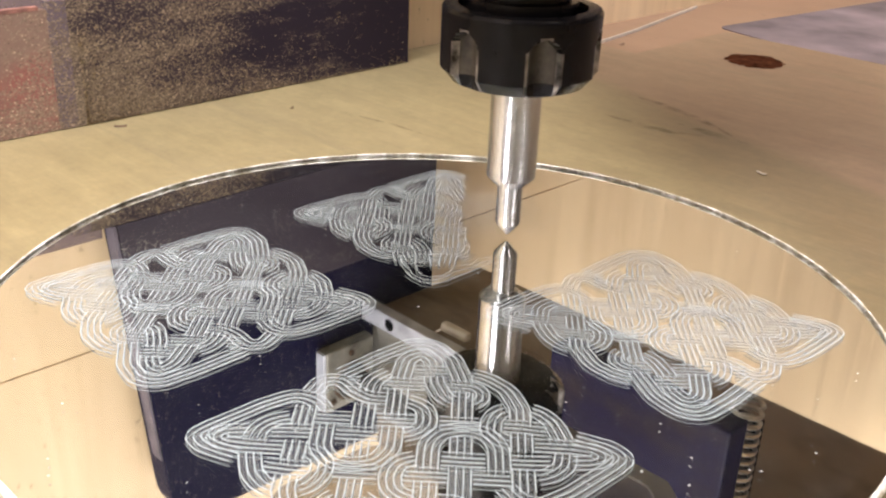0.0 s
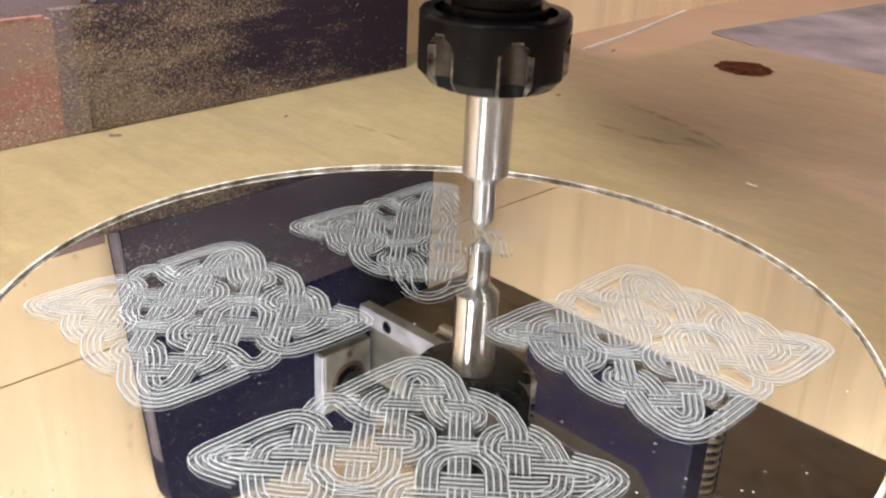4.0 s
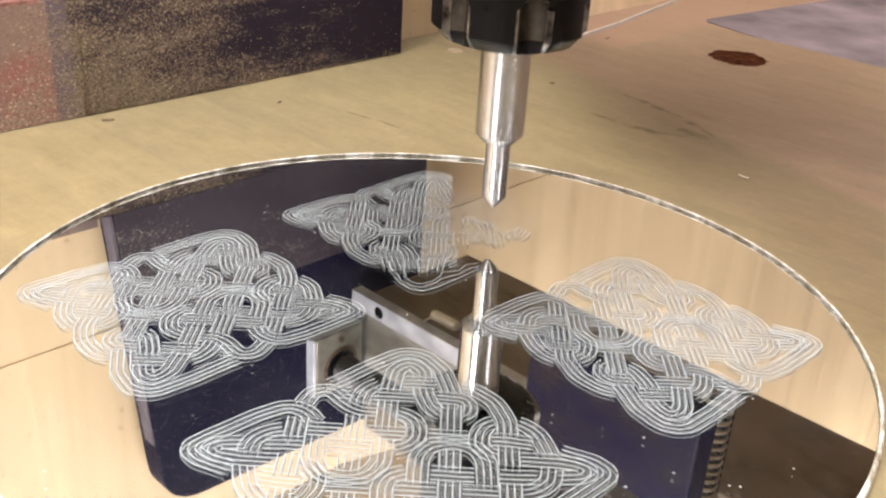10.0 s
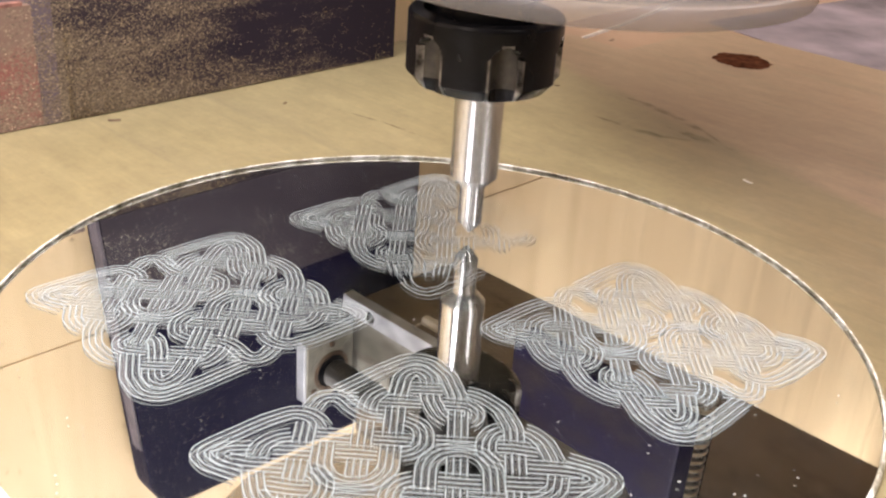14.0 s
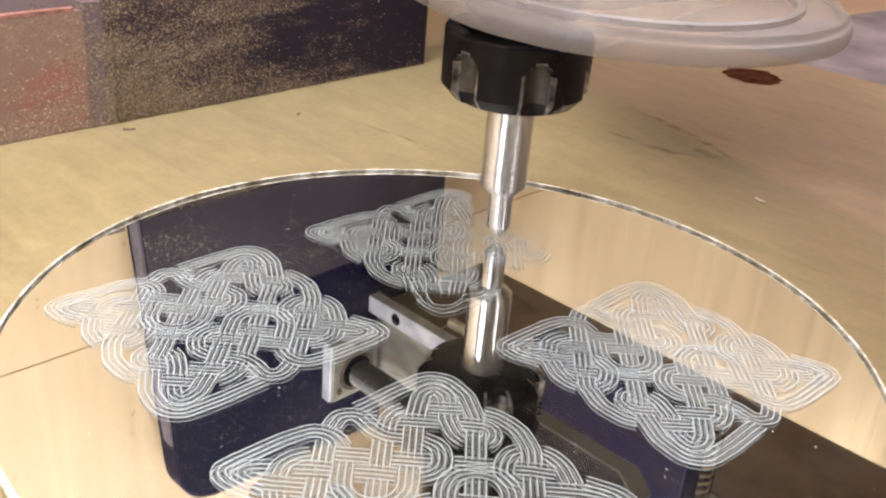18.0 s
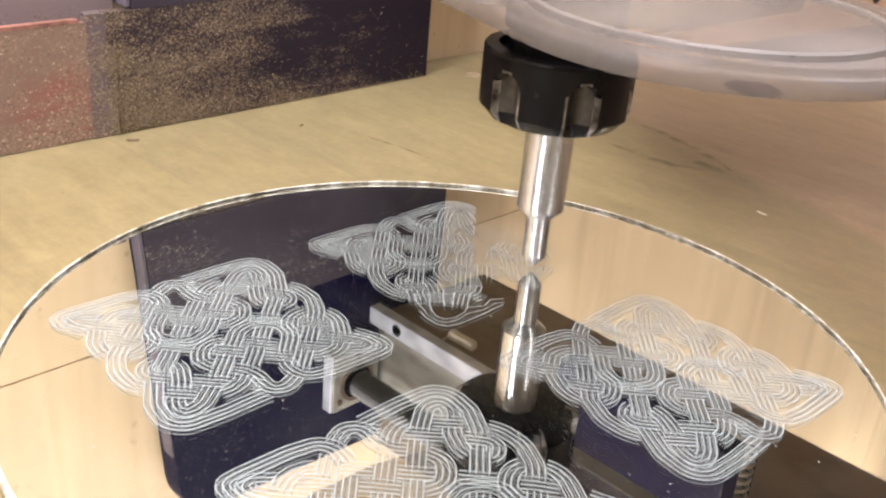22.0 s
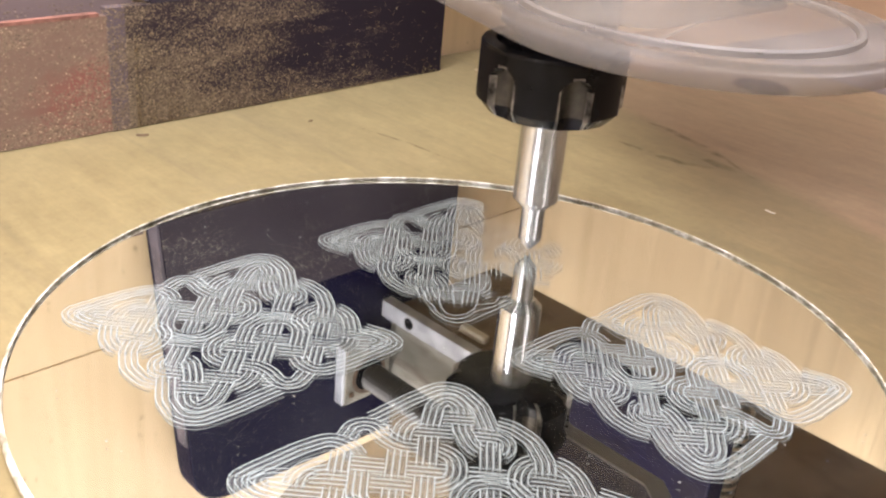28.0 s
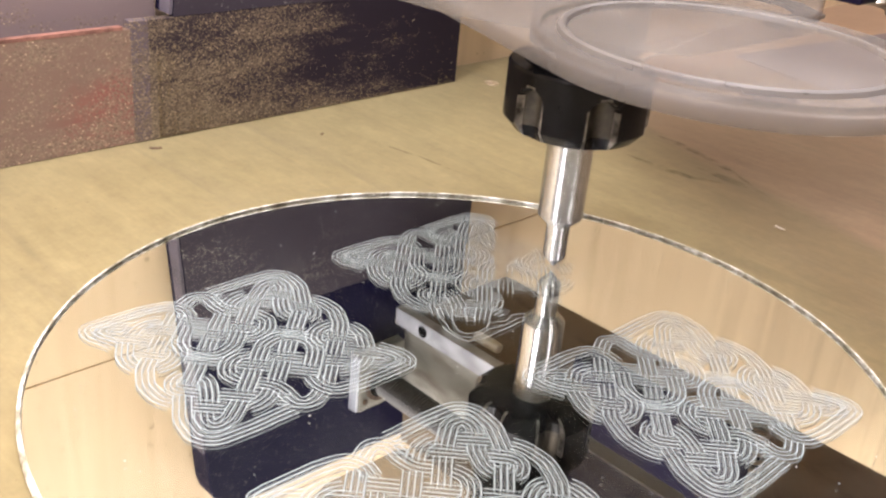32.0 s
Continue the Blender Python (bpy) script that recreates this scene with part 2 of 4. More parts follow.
def bed_wood(nt, bsdf):
    """Veneer: olive-yellow on one side of a slanting seam, pinkish brown on the other; grain along the seam."""
    v = coords(nt, (9, 110, 60), (0, 0, 18.5))
    grain = noise_tex(nt, v, 1.0, 6, 0.6, 0.9)
    fine = noise_tex(nt, coords(nt, (60, 900, 300), (0, 0, 18.5)), 1.0, 3, 0.6)
    pale = ramp(nt, grain, [(0.28, (0.222, 0.18, 0.086)), (0.6, (0.254, 0.21, 0.103))])
    brown = ramp(nt, grain, [(0.3, (0.17, 0.105, 0.06)), (0.65, (0.205, 0.13, 0.078))])
    tc = nt.nodes.new("ShaderNodeTexCoord")
    dot = nt.nodes.new("ShaderNodeVectorMath"); dot.operation = "DOT_PRODUCT"
    dot.inputs[1].default_value = (0.3, 1.0, 0.0)
    nt.links.new(tc.outputs["Object"], dot.inputs[0])
    wob = nt.nodes.new("ShaderNodeMath"); wob.operation = "MULTIPLY_ADD"; wob.inputs[1].default_value = 0.016
    nt.links.new(noise_tex(nt, coords(nt, (14, 30, 14), (0, 0, 18.5)), 1.0, 4), wob.inputs[0])
    nt.links.new(dot.outputs["Value"], wob.inputs[2])
    seam = nt.nodes.new("ShaderNodeMapRange")
    seam.inputs["From Min"].default_value, seam.inputs["From Max"].default_value = 0.170, 0.180
    nt.links.new(wob.outputs[0], seam.inputs["Value"])
    # the pale side turns browner towards the right and the far side
    browned = nt.nodes.new("ShaderNodeMapRange")
    browned.inputs["From Min"].default_value, browned.inputs["From Max"].default_value = 0.092, 0.136
    browned.inputs["To Max"].default_value = 0.95
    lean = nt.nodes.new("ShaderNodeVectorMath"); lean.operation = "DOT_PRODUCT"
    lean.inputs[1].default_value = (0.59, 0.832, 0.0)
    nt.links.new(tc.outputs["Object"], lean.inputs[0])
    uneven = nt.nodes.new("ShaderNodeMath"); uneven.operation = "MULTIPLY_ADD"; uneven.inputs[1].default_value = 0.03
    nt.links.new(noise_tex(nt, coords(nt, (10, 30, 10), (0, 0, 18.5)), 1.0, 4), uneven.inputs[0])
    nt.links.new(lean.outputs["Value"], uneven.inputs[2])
    nt.links.new(uneven.outputs[0], browned.inputs["Value"])
    pale = mix(nt, browned.outputs[0], pale, (0.096, 0.063, 0.023))
    c = mix(nt, seam.outputs[0], pale, brown)
    streak = noise_tex(nt, coords(nt, (5, 70, 20), (0, 0, 16)), 1.0, 3, 0.5, 0.4)
    c = mix(nt, ramp(nt, streak, [(0.58, grey(0)), (0.72, grey(0.55))]), c, (0.125, 0.105, 0.06))
    blot = noise_tex(nt, coords(nt), 11.0, 4)
    c = mix(nt, ramp(nt, blot, [(0.35, grey(0)), (0.75, grey(0.3))]), c, (0.3, 0.25, 0.15))
    c = mix(nt, 0.12, c, ramp(nt, fine, [(0.3, (0.16, 0.12, 0.065)), (0.7, (0.29, 0.22, 0.125))]))
    mott = noise_tex(nt, coords(nt, (60, 170, 60), (0, 0, 18.5)), 1.0, 4, 0.65)
    c = mix(nt, 0.8, c, ramp(nt, mott, [(0.25, grey(0.84)), (0.75, grey(1.08))]), "MULTIPLY")
    cloud = noise_tex(nt, coords(nt, (1, 1.6, 1), (0, 0, 18.5)), 48.0, 5, 0.7)
    c = mix(nt, 0.9, c, ramp(nt, cloud, [(0.3, grey(0.86)), (0.7, grey(1.1))]), "MULTIPLY")
    grit = noise_tex(nt, coords(nt), 330.0, 4, 0.7)
    c = mix(nt, 0.9, c, ramp(nt, grit, [(0.3, grey(0.88)), (0.7, grey(1.08))]), "MULTIPLY")
    speck = noise_tex(nt, coords(nt), 420.0, 2)
    c = mix(nt, ramp(nt, speck, [(0.7, grey(0)), (0.78, grey(0.5))]), c, (0.1, 0.07, 0.04))
    nt.links.new(c, bsdf.inputs["Base Color"])
    bump(nt, bsdf, fine, 0.15, 0.0005)


def grimy(nt, bsdf):
    """Navy paint under black and brown grease."""
    blot = noise_tex(nt, coords(nt, (1, 1, 1.8)), 26.0, 5, 0.6)
    c = ramp(nt, blot, [(0.4, (0.003, 0.002, 0.024)), (0.54, (0.006, 0.004, 0.018)), (0.7, (0.02, 0.014, 0.015))])
    fleck = noise_tex(nt, coords(nt), 700.0, 2, 0.5)
    nt.links.new(mix(nt, ramp(nt, fleck, [(0.68, grey(0)), (0.76, grey(0.35))]), c, (0.2, 0.16, 0.11)), bsdf.inputs["Base Color"])
    bump(nt, bsdf, blot, 0.3, 0.0005)


def smudged(nt, bsdf):
    n = noise_tex(nt, coords(nt, (1, 1, 1)), 160.0, 4)
    nt.links.new(ramp(nt, n, [(0.3, (0.09, 0.07, 0.035)), (0.7, (0.15, 0.115, 0.06))]), bsdf.inputs["Base Color"])
    nt.links.new(ramp(nt, n, [(0.4, grey(0.0)), (0.66, grey(0.4))]), bsdf.inputs["Alpha"])


MAT["smudge"] = material("smudge", smudged, 0.6)
def greasy_brown(nt, bsdf):
    """Mottled brown with rubbed patches and dark grease."""
    tone = ramp(nt, noise_tex(nt, coords(nt, (8, 8, 30)), 1.0, 5, 0.6), [(0.3, (0.1, 0.074, 0.048)), (0.7, (0.2, 0.152, 0.1))])
    grease = noise_tex(nt, coords(nt, (1, 2.5, 1)), 38.0, 5, 0.65)
    c = mix(nt, ramp(nt, grease, [(0.5, grey(0)), (0.66, grey(0.7))]), tone, (0.045, 0.033, 0.022))
    dust = noise_tex(nt, coords(nt), 420.0, 3, 0.6)
    c = mix(nt, ramp(nt, dust, [(0.6, grey(0)), (0.74, grey(0.35))]), c, (0.32, 0.25, 0.17))
    nt.links.new(c, bsdf.inputs["Base Color"])
    bump(nt, bsdf, grease, 0.15, 0.0005)


def crust(paint, film, chips, amount, low=0.0, slope=0.0, stain=None, grain=2500.0, patch=1.0):
    """Paint under a film of dust and a crust of small wood chips that lies in level streaks, thicker towards the bottom edge."""
    def build(nt, bsdf):
        def math_node(op, a, b, c=None, clamp=False):
            n = nt.nodes.new("ShaderNodeMath")
            n.operation, n.use_clamp = op, clamp
            for socket, v in zip(n.inputs, (a, b, c)):
                if isinstance(v, (int, float)):
                    socket.default_value = v
                elif v is not None:
                    nt.links.new(v, socket)
            return n.outputs[0]
        place = nt.nodes.new("ShaderNodeSeparateXYZ")
        nt.links.new(coords(nt), place.inputs[0])
        streak = noise_tex(nt, coords(nt, (18, 18, 120)), 1.0, 5, 0.65, 0.4)
        cloud = noise_tex(nt, coords(nt, (20, 20, 34)), 1.0, 4, 0.6)
        cover = math_node("MULTIPLY_ADD", streak, 1.5 * patch, math_node("MULTIPLY_ADD", cloud, 1.5 * patch, amount - 1.5 * patch))
        cover = math_node("MULTIPLY_ADD", place.outputs["Y"], -slope, cover)
        foot = math_node("MULTIPLY_ADD", place.outputs["Z"], -low, low * 0.012, True)
        cover = math_node("ADD", cover, foot)
        cell = nt.nodes.new("ShaderNodeTexVoronoi")
        cell.inputs["Scale"].default_value = grain
        nt.links.new(coords(nt, (0.75, 0.75, 1.0)), cell.inputs["Vector"])
        tint = nt.nodes.new("ShaderNodeSeparateColor")
        nt.links.new(cell.outputs["Color"], tint.inputs[0])
        fleck = math_node("MULTIPLY", math_node("SUBTRACT", math_node("MULTIPLY_ADD", cover, 1.25, 0.18), tint.outputs[0]), 7.0, clamp=True)
        chip = ramp(nt, tint.outputs[1], [(0.0, tuple(c * 0.35 for c in chips)), (0.6, tuple(c * 0.8 for c in chips)), (0.93, chips), (1.0, tuple(min(1, c * 1.9) for c in chips))])
        veil = math_node("MULTIPLY_ADD", cover, 1.1, 0.1, True)
        base = paint
        if stain:
            spot = noise_tex(nt, coords(nt, (60, 60, 45)), 1.0, 4, 0.6)
            near = math_node("MULTIPLY_ADD", place.outputs["Y"], 28.0, 2.5, True)
            under = math_node("MULTIPLY_ADD", place.outputs["Z"], -60.0, 1.9, True)
            spot = math_node("MULTIPLY", math_node("MULTIPLY", spot, near), under)
            base = mix(nt, ramp(nt, spot, [(0.16, grey(0)), (0.4, grey(1))]), paint, stain)
        c = mix(nt, math_node("MULTIPLY", veil, 0.75), base, film)
        c = mix(nt, math_node("MULTIPLY", fleck, 0.85), c, chip)
        nt.links.new(c, bsdf.inputs["Base Color"])
        bump(nt, bsdf, math_node("MULTIPLY", fleck, tint.outputs[2]), 0.7, 0.0006)
    return build


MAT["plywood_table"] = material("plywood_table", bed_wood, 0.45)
MAT["plywood_wall"] = material("plywood_wall", wood((0.78, 0.612, 0.385), (0.55, 0.405, 0.24), (30, 42, 3)), 0.42)
MAT["lower_board"] = material("lower_board", wood((0.26, 0.165, 0.1), (0.21, 0.13, 0.08), (14, 30, 30)), 0.5)
MAT["grey_sheet"] = material("grey_sheet", flat((0.125, 0.1, 0.105), 0.6, 24), 0.7)
MAT["plaster"] = material("plaster", flat((0.4, 0.38, 0.35), 0.1, 8), 0.8)
MAT["navy_paint"] = material("navy_paint", dusty((0.003, 0.002, 0.017), (0.26, 0.22, 0.19), -0.27), 0.5, Specular_IOR_Level=0.05)
MAT["grimy_navy"] = material("grimy_navy", grimy, 0.5, Specular_IOR_Level=0.08)
MAT["skirt_paint"] = material("skirt_paint", crust((0.036, 0.029, 0.04), (0.085, 0.07, 0.07), (0.3, 0.27, 0.24), -0.07, 0.0, 0.6, None, 1700.0, 0.35), 0.5, Specular_IOR_Level=0.25)


MAT["dusty_paint"] = material("dusty_paint", crust((0.014, 0.009, 0.016), (0.085, 0.058, 0.048), (0.235, 0.18, 0.115), 0.25, 22.0, 8.0), 0.7, Specular_IOR_Level=0.25)
MAT["red_dusty"] = material("red_dusty", crust((0.185, 0.12, 0.09), (0.235, 0.165, 0.12), (0.3, 0.225, 0.155), 0.22, 10.0, 0.6, (0.22, 0.075, 0.06)), 0.75, Specular_IOR_Level=0.2)
MAT["blue_dusty"] = material("blue_dusty", crust((0.09, 0.073, 0.092), (0.15, 0.11, 0.1), (0.24, 0.18, 0.12), 0.38, 10.0), 0.75, Specular_IOR_Level=0.2)
MAT["red_tape"] = material("red_tape", flat((0.22, 0.1, 0.075), 0.6, 160), 0.9)
MAT["edge_paint"] = material("edge_paint", flat((0.085, 0.073, 0.092), 0.4, 90), 0.7)
MAT["rust"] = material("rust", flat((0.075, 0.045, 0.025), 0.6, 300), 0.8)
MAT["flakes"] = material("flakes", flakes, 0.8, Specular_IOR_Level=0.2)
MAT["back_strip"] = material("back_strip", crust((0.2, 0.15, 0.145), (0.24, 0.17, 0.14), (0.28, 0.21, 0.15), 0.15, 0.0), 0.8, Specular_IOR_Level=0.2)
MAT["mottled_brown"] = material("mottled_brown", greasy_brown, 0.42)


def worn_casting(nt, bsdf):
    """Grey casting with brown grease smeared along it."""
    tone = ramp(nt, noise_tex(nt, coords(nt), 45.0, 5, 0.65), [(0.3, (0.17, 0.165, 0.14)), (0.7, (0.3, 0.29, 0.255))])
    smear = noise_tex(nt, coords(nt, (16, 16, 60)), 1.0, 4, 0.6)
    c = mix(nt, ramp(nt, smear, [(0.5, grey(0)), (0.68, grey(0.75))]), tone, (0.075, 0.052, 0.03))
    nt.links.new(c, bsdf.inputs["Base Color"])
    bump(nt, bsdf, smear, 0.2, 0.0005)


def turned_steel(nt, bsdf):
    flat((0.74, 0.755, 0.78), 0.06, 300)(nt, bsdf)
    tg = nt.nodes.new("ShaderNodeTangent")
    tg.direction_type, tg.axis = "RADIAL", "Z"
    nt.links.new(tg.outputs[0], bsdf.inputs["Tangent"])


MAT["steel"] = material("steel", turned_steel, 0.27, 1.0, Anisotropic=1.0, Anisotropic_Rotation=0.25)
MAT["rail_steel"] = material("rail_steel", flat((0.5, 0.52, 0.57), 0.3, 90), 0.45, 0.4)
MAT["spring_steel"] = material("spring_steel", flat((0.42, 0.39, 0.34), 0.3, 200), 0.28, 0.9)
MAT["aluminium"] = material("aluminium", flat((0.2, 0.19, 0.16), 0.5, 90, 0.1), 0.5, 0.4)
MAT["grey_casting"] = material("grey_casting", worn_casting, 0.55, 0.2)
MAT["black_oxide"] = material("black_oxide", flat((0.005, 0.005, 0.006), 0.4, 120), 0.24, Specular_IOR_Level=0.14)
MAT["dark_hole"] = material("dark_hole", flat((0.05, 0.018, 0.009), 0.8, 220, 0.8), 0.95, Specular_IOR_Level=0.0)
MAT["chip_wood"] = material("chip_wood", flat((0.13, 0.085, 0.05), 0.4, 300), 0.7)
MAT["cream_plastic"] = material("cream_plastic", flat((0.5, 0.46, 0.39), 0.2, 200), 0.45)
# lighter metal puts the tan reflections inside the nut slots into colour
MAT["worn_sheen"] = material("worn_sheen", flat((0.05, 0.043, 0.033), 0.6, 250), 0.42, 0.6)
MAT["brass"] = material("brass", flat((0.42, 0.33, 0.22), 0.4, 400), 0.35, 0.5)
# rubbed slot rims, made pale to carry the bevel highlights too
MAT["worn_glint"] = material("worn_glint", flat((0.17, 0.16, 0.15), 0.9, 300), 0.3, 0.8)
MAT["screw"] = material("screw_steel", flat((0.03, 0.027, 0.025), 0.4, 500), 0.5, 0.2)
MAT["silver"] = material("silver", flat((0.9, 0.9, 0.88), 0.01, 30), 0.015, 1.0)


def ground_glint_edge(nt, bsdf):
    n = noise_tex(nt, coords(nt), 140.0, 4, 0.75)
    # near-white noise stops put the sparkle of the glass edge into its colour
    nt.links.new(ramp(nt, n, [(0.32, (0.2, 0.18, 0.12)), (0.49, (0.52, 0.49, 0.4)), (0.6, (0.94, 0.93, 0.88))]), bsdf.inputs["Base Color"])
    bump(nt, bsdf, noise_tex(nt, coords(nt), 700.0, 2), 0.25, 0.0003)


MAT["rim"] = material("rim", ground_glint_edge, 0.25, 0.1)


def acrylic_material(name, low, high, tone=None):
    m = bpy.data.materials.new(name)
    m.use_nodes = True
    nt = m.node_tree
    bsdf = nt.nodes["Principled BSDF"]
    # dark blotches stand in for shadows and reflections seen through the plastic
    blot = noise_tex(nt, coords(nt, (1, 1, 0.2)), 55.0, 3)
    nt.links.new(ramp(nt, blot, [(0.3, (0.13, 0.12, 0.115)), (0.65, (0.2, 0.19, 0.18))]), bsdf.inputs["Base Color"])
    if tone:
        nt.links.new(ramp(nt, blot, [(0.3, tuple(c * 0.9 for c in tone)), (0.65, tone)]), bsdf.inputs["Base Color"])
        bsdf.inputs["Specular IOR Level"].default_value = 0.1
    bsdf.inputs["Roughness"].default_value = 0.42
    tr = nt.nodes.new("ShaderNodeBsdfTransparent")
    tr.inputs[0].default_value = (0.98, 0.98, 0.98, 1) if tone else (0.93, 0.9, 0.86, 1)
    ms = nt.nodes.new("ShaderNodeMixShader")
    n = noise_tex(nt, coords(nt), 30.0, 4)
    r = ramp(nt, n, [(0.3, grey(low)), (0.7, grey(high))])
    nt.links.new(r, ms.inputs[0])
    nt.links.new(tr.outputs[0], ms.inputs[1])
    nt.links.new(bsdf.outputs[0], ms.inputs[2])
    nt.links.new(ms.outputs[0], nt.nodes["Material Output"].inputs[0])
    return m


def clear_glass():
    m = bpy.data.materials.new("clear_glass")
    m.use_nodes = True
    nt = m.node_tree
    tr = nt.nodes.new("ShaderNodeBsdfTransparent")
    tr.inputs[0].default_value = (0.97, 0.985, 0.97, 1)
    gl = nt.nodes.new("ShaderNodeBsdfGlossy")
    gl.inputs["Roughness"].default_value = 0.02
    ms = nt.nodes.new("ShaderNodeMixShader")
    ms.inputs[0].default_value = 0.03
    nt.links.new(tr.outputs[0], ms.inputs[1])
    nt.links.new(gl.outputs[0], ms.inputs[2])
    nt.links.new(ms.outputs[0], nt.nodes["Material Output"].inputs[0])
    return m




def glass_dust():
    """Powdered glass: scattered specks, a faint film, and a thicker patch where the tool has been working."""
    m = bpy.data.materials.new("glass_dust")
    m.use_nodes = True
    nt = m.node_tree
    bsdf = nt.nodes["Principled BSDF"]
    bsdf.inputs["Base Color"].default_value = (0.6, 0.63, 0.62, 1)
    bsdf.inputs["Roughness"].default_value = 0.9
    bsdf.inputs["Specular IOR Level"].default_value = 0.0

    def sum_node(op, a, b):
        n = nt.nodes.new("ShaderNodeMath")
        n.operation, n.use_clamp = op, True
        for socket, v in zip(n.inputs, (a, b)):
            if isinstance(v, (int, float)):
                socket.default_value = v
            else:
                nt.links.new(v, socket)
        return n.outputs[0]
    away = nt.nodes.new("ShaderNodeVectorMath")
    away.operation = "DISTANCE"
    nt.links.new(coords(nt), away.inputs[0])
    away.inputs[1].default_value = (0.012, 0.056, 0.0)
    ragged = sum_node("MULTIPLY_ADD", away.outputs["Value"], 30.0)
    ragged.node.inputs[2].default_value = -0.25
    worked = sum_node("ADD", ragged, sum_node("MULTIPLY", noise_tex(nt, coords(nt), 120.0, 4, 0.6), 0.5))
    worked = ramp(nt, worked, [(0.2, grey(0.1)), (0.62, grey(0.0))])
    cell = nt.nodes.new("ShaderNodeTexVoronoi")
    cell.inputs["Scale"].default_value = 520.0
    nt.links.new(coords(nt), cell.inputs["Vector"])
    tint = nt.nodes.new("ShaderNodeSeparateColor")
    nt.links.new(cell.outputs["Color"], tint.inputs[0])
    dot = ramp(nt, cell.outputs["Distance"], [(0.1, grey(1)), (0.2, grey(0))])
    speck = sum_node("MULTIPLY", dot, ramp(nt, tint.outputs[0], [(0.9, grey(0)), (1.0, grey(0.6))]))
    film = ramp(nt, noise_tex(nt, coords(nt), 45.0, 5, 0.6), [(0.4, grey(0.0)), (0.8, grey(0.012))])
    tr = nt.nodes.new("ShaderNodeBsdfTransparent")
    ms = nt.nodes.new("ShaderNodeMixShader")
    nt.links.new(sum_node("ADD", sum_node("ADD", worked, speck), film), ms.inputs[0])
    nt.links.new(tr.outputs[0], ms.inputs[1])
    nt.links.new(bsdf.outputs[0], ms.inputs[2])
    nt.links.new(ms.outputs[0], nt.nodes["Material Output"].inputs[0])
    return m


MAT["glass_dust"] = glass_dust()
MAT["etch"] = material("etch", flat((0.36, 0.408, 0.42), 0.15, 900), 0.8, Specular_IOR_Level=0.1)
MAT["haze"] = acrylic_material("haze", 0.055, 0.135, (0.56, 0.62, 0.64))
MAT["acrylic"] = acrylic_material("acrylic", 0.27, 0.46)
MAT["edge_acrylic"] = acrylic_material("edge_acrylic", 0.6, 0.85)
MAT["ring_acrylic"] = acrylic_material("ring_acrylic", 0.45, 0.7)
MAT["glass"] = clear_glass()


# ---------------------------------------------------------------- mesh helpers (millimetres)
def part(name, bm, mat, parent=None, label="", smooth=False):
    me = bpy.data.meshes.new(name)
    bm.to_mesh(me)
    bm.free()
    me.transform(Matrix.Scale(MM, 4))
    me.materials.append(MAT[mat])
    if smooth:
        for p in me.polygons:
            p.use_smooth = True
        me.set_sharp_from_angle(angle=radians(35))
    ob = new(name, me)
    if parent is not None:
        ob.parent = parent
    if label:
        tagged(ob, label)
    return ob


def box(x0, x1, y0, y1, z0, z1, bevel=0.0):
    bm = bmesh.new()
    bmesh.ops.create_cube(bm, size=1.0)
    for v in bm.verts:
        v.co = Vector(((x0 + x1) / 2 + v.co.x * (x1 - x0), (y0 + y1) / 2 + v.co.y * (y1 - y0), (z0 + z1) / 2 + v.co.z * (z1 - z0)))
    if bevel:
        bmesh.ops.bevel(bm, geom=bm.edges[:], offset=bevel, segments=2, affect="EDGES", profile=0.5)
    return bm


def lathe(profile, seg=96, centre=(0, 0)):
    """profile: (radius, z) pairs from bottom to top."""
    bm = bmesh.new()
    rings = []
    for r, z in profile:
        if r < 1e-6:
            rings.append([bm.verts.new((centre[0], centre[1], z))])
        else:
            rings.append([bm.verts.new((centre[0] + r * math.cos(2 * math.pi * i / seg), centre[1] + r * math.sin(2 * math.pi * i / seg), z)) for i in range(seg)])
    for lo, hi in zip(rings, rings[1:]):
        for i in range(seg):
            j = (i + 1) % seg
            if len(lo) == 1 and len(hi) > 1:
                bm.faces.new((lo[0], hi[j], hi[i]))
            elif len(hi) == 1 and len(lo) > 1:
                bm.faces.new((lo[i], lo[j], hi[0]))
            elif len(lo) > 1:
                bm.faces.new((lo[i], lo[j], hi[j], hi[i]))
    return bm


def prism(outline, axis, lo, hi, bevel=0.0):
    """Extrude a closed 2D outline. axis 'z': outline in x, y; axis 'x': outline in y, z."""
    bm = bmesh.new()
    put = (lambda p, k: (p[0], p[1], k)) if axis == "z" else (lambda p, k: (k, p[0], p[1]))
    a = [bm.verts.new(put(p, lo)) for p in outline]
    b = [bm.verts.new(put(p, hi)) for p in outline]
    bm.faces.new(a)
    bm.faces.new(b)
    for i in range(len(a)):
        j = (i + 1) % len(a)
        bm.faces.new((a[i], a[j], b[j], b[i]))
    bmesh.ops.recalc_face_normals(bm, faces=bm.faces[:])
    if bevel:
        rim = [e for e in bm.edges if len(e.link_faces) == 2 and e.calc_face_angle(0) > 1.0]
        bmesh.ops.bevel(bm, geom=rim, offset=bevel, segments=2, affect="EDGES", profile=0.5)
    return bm


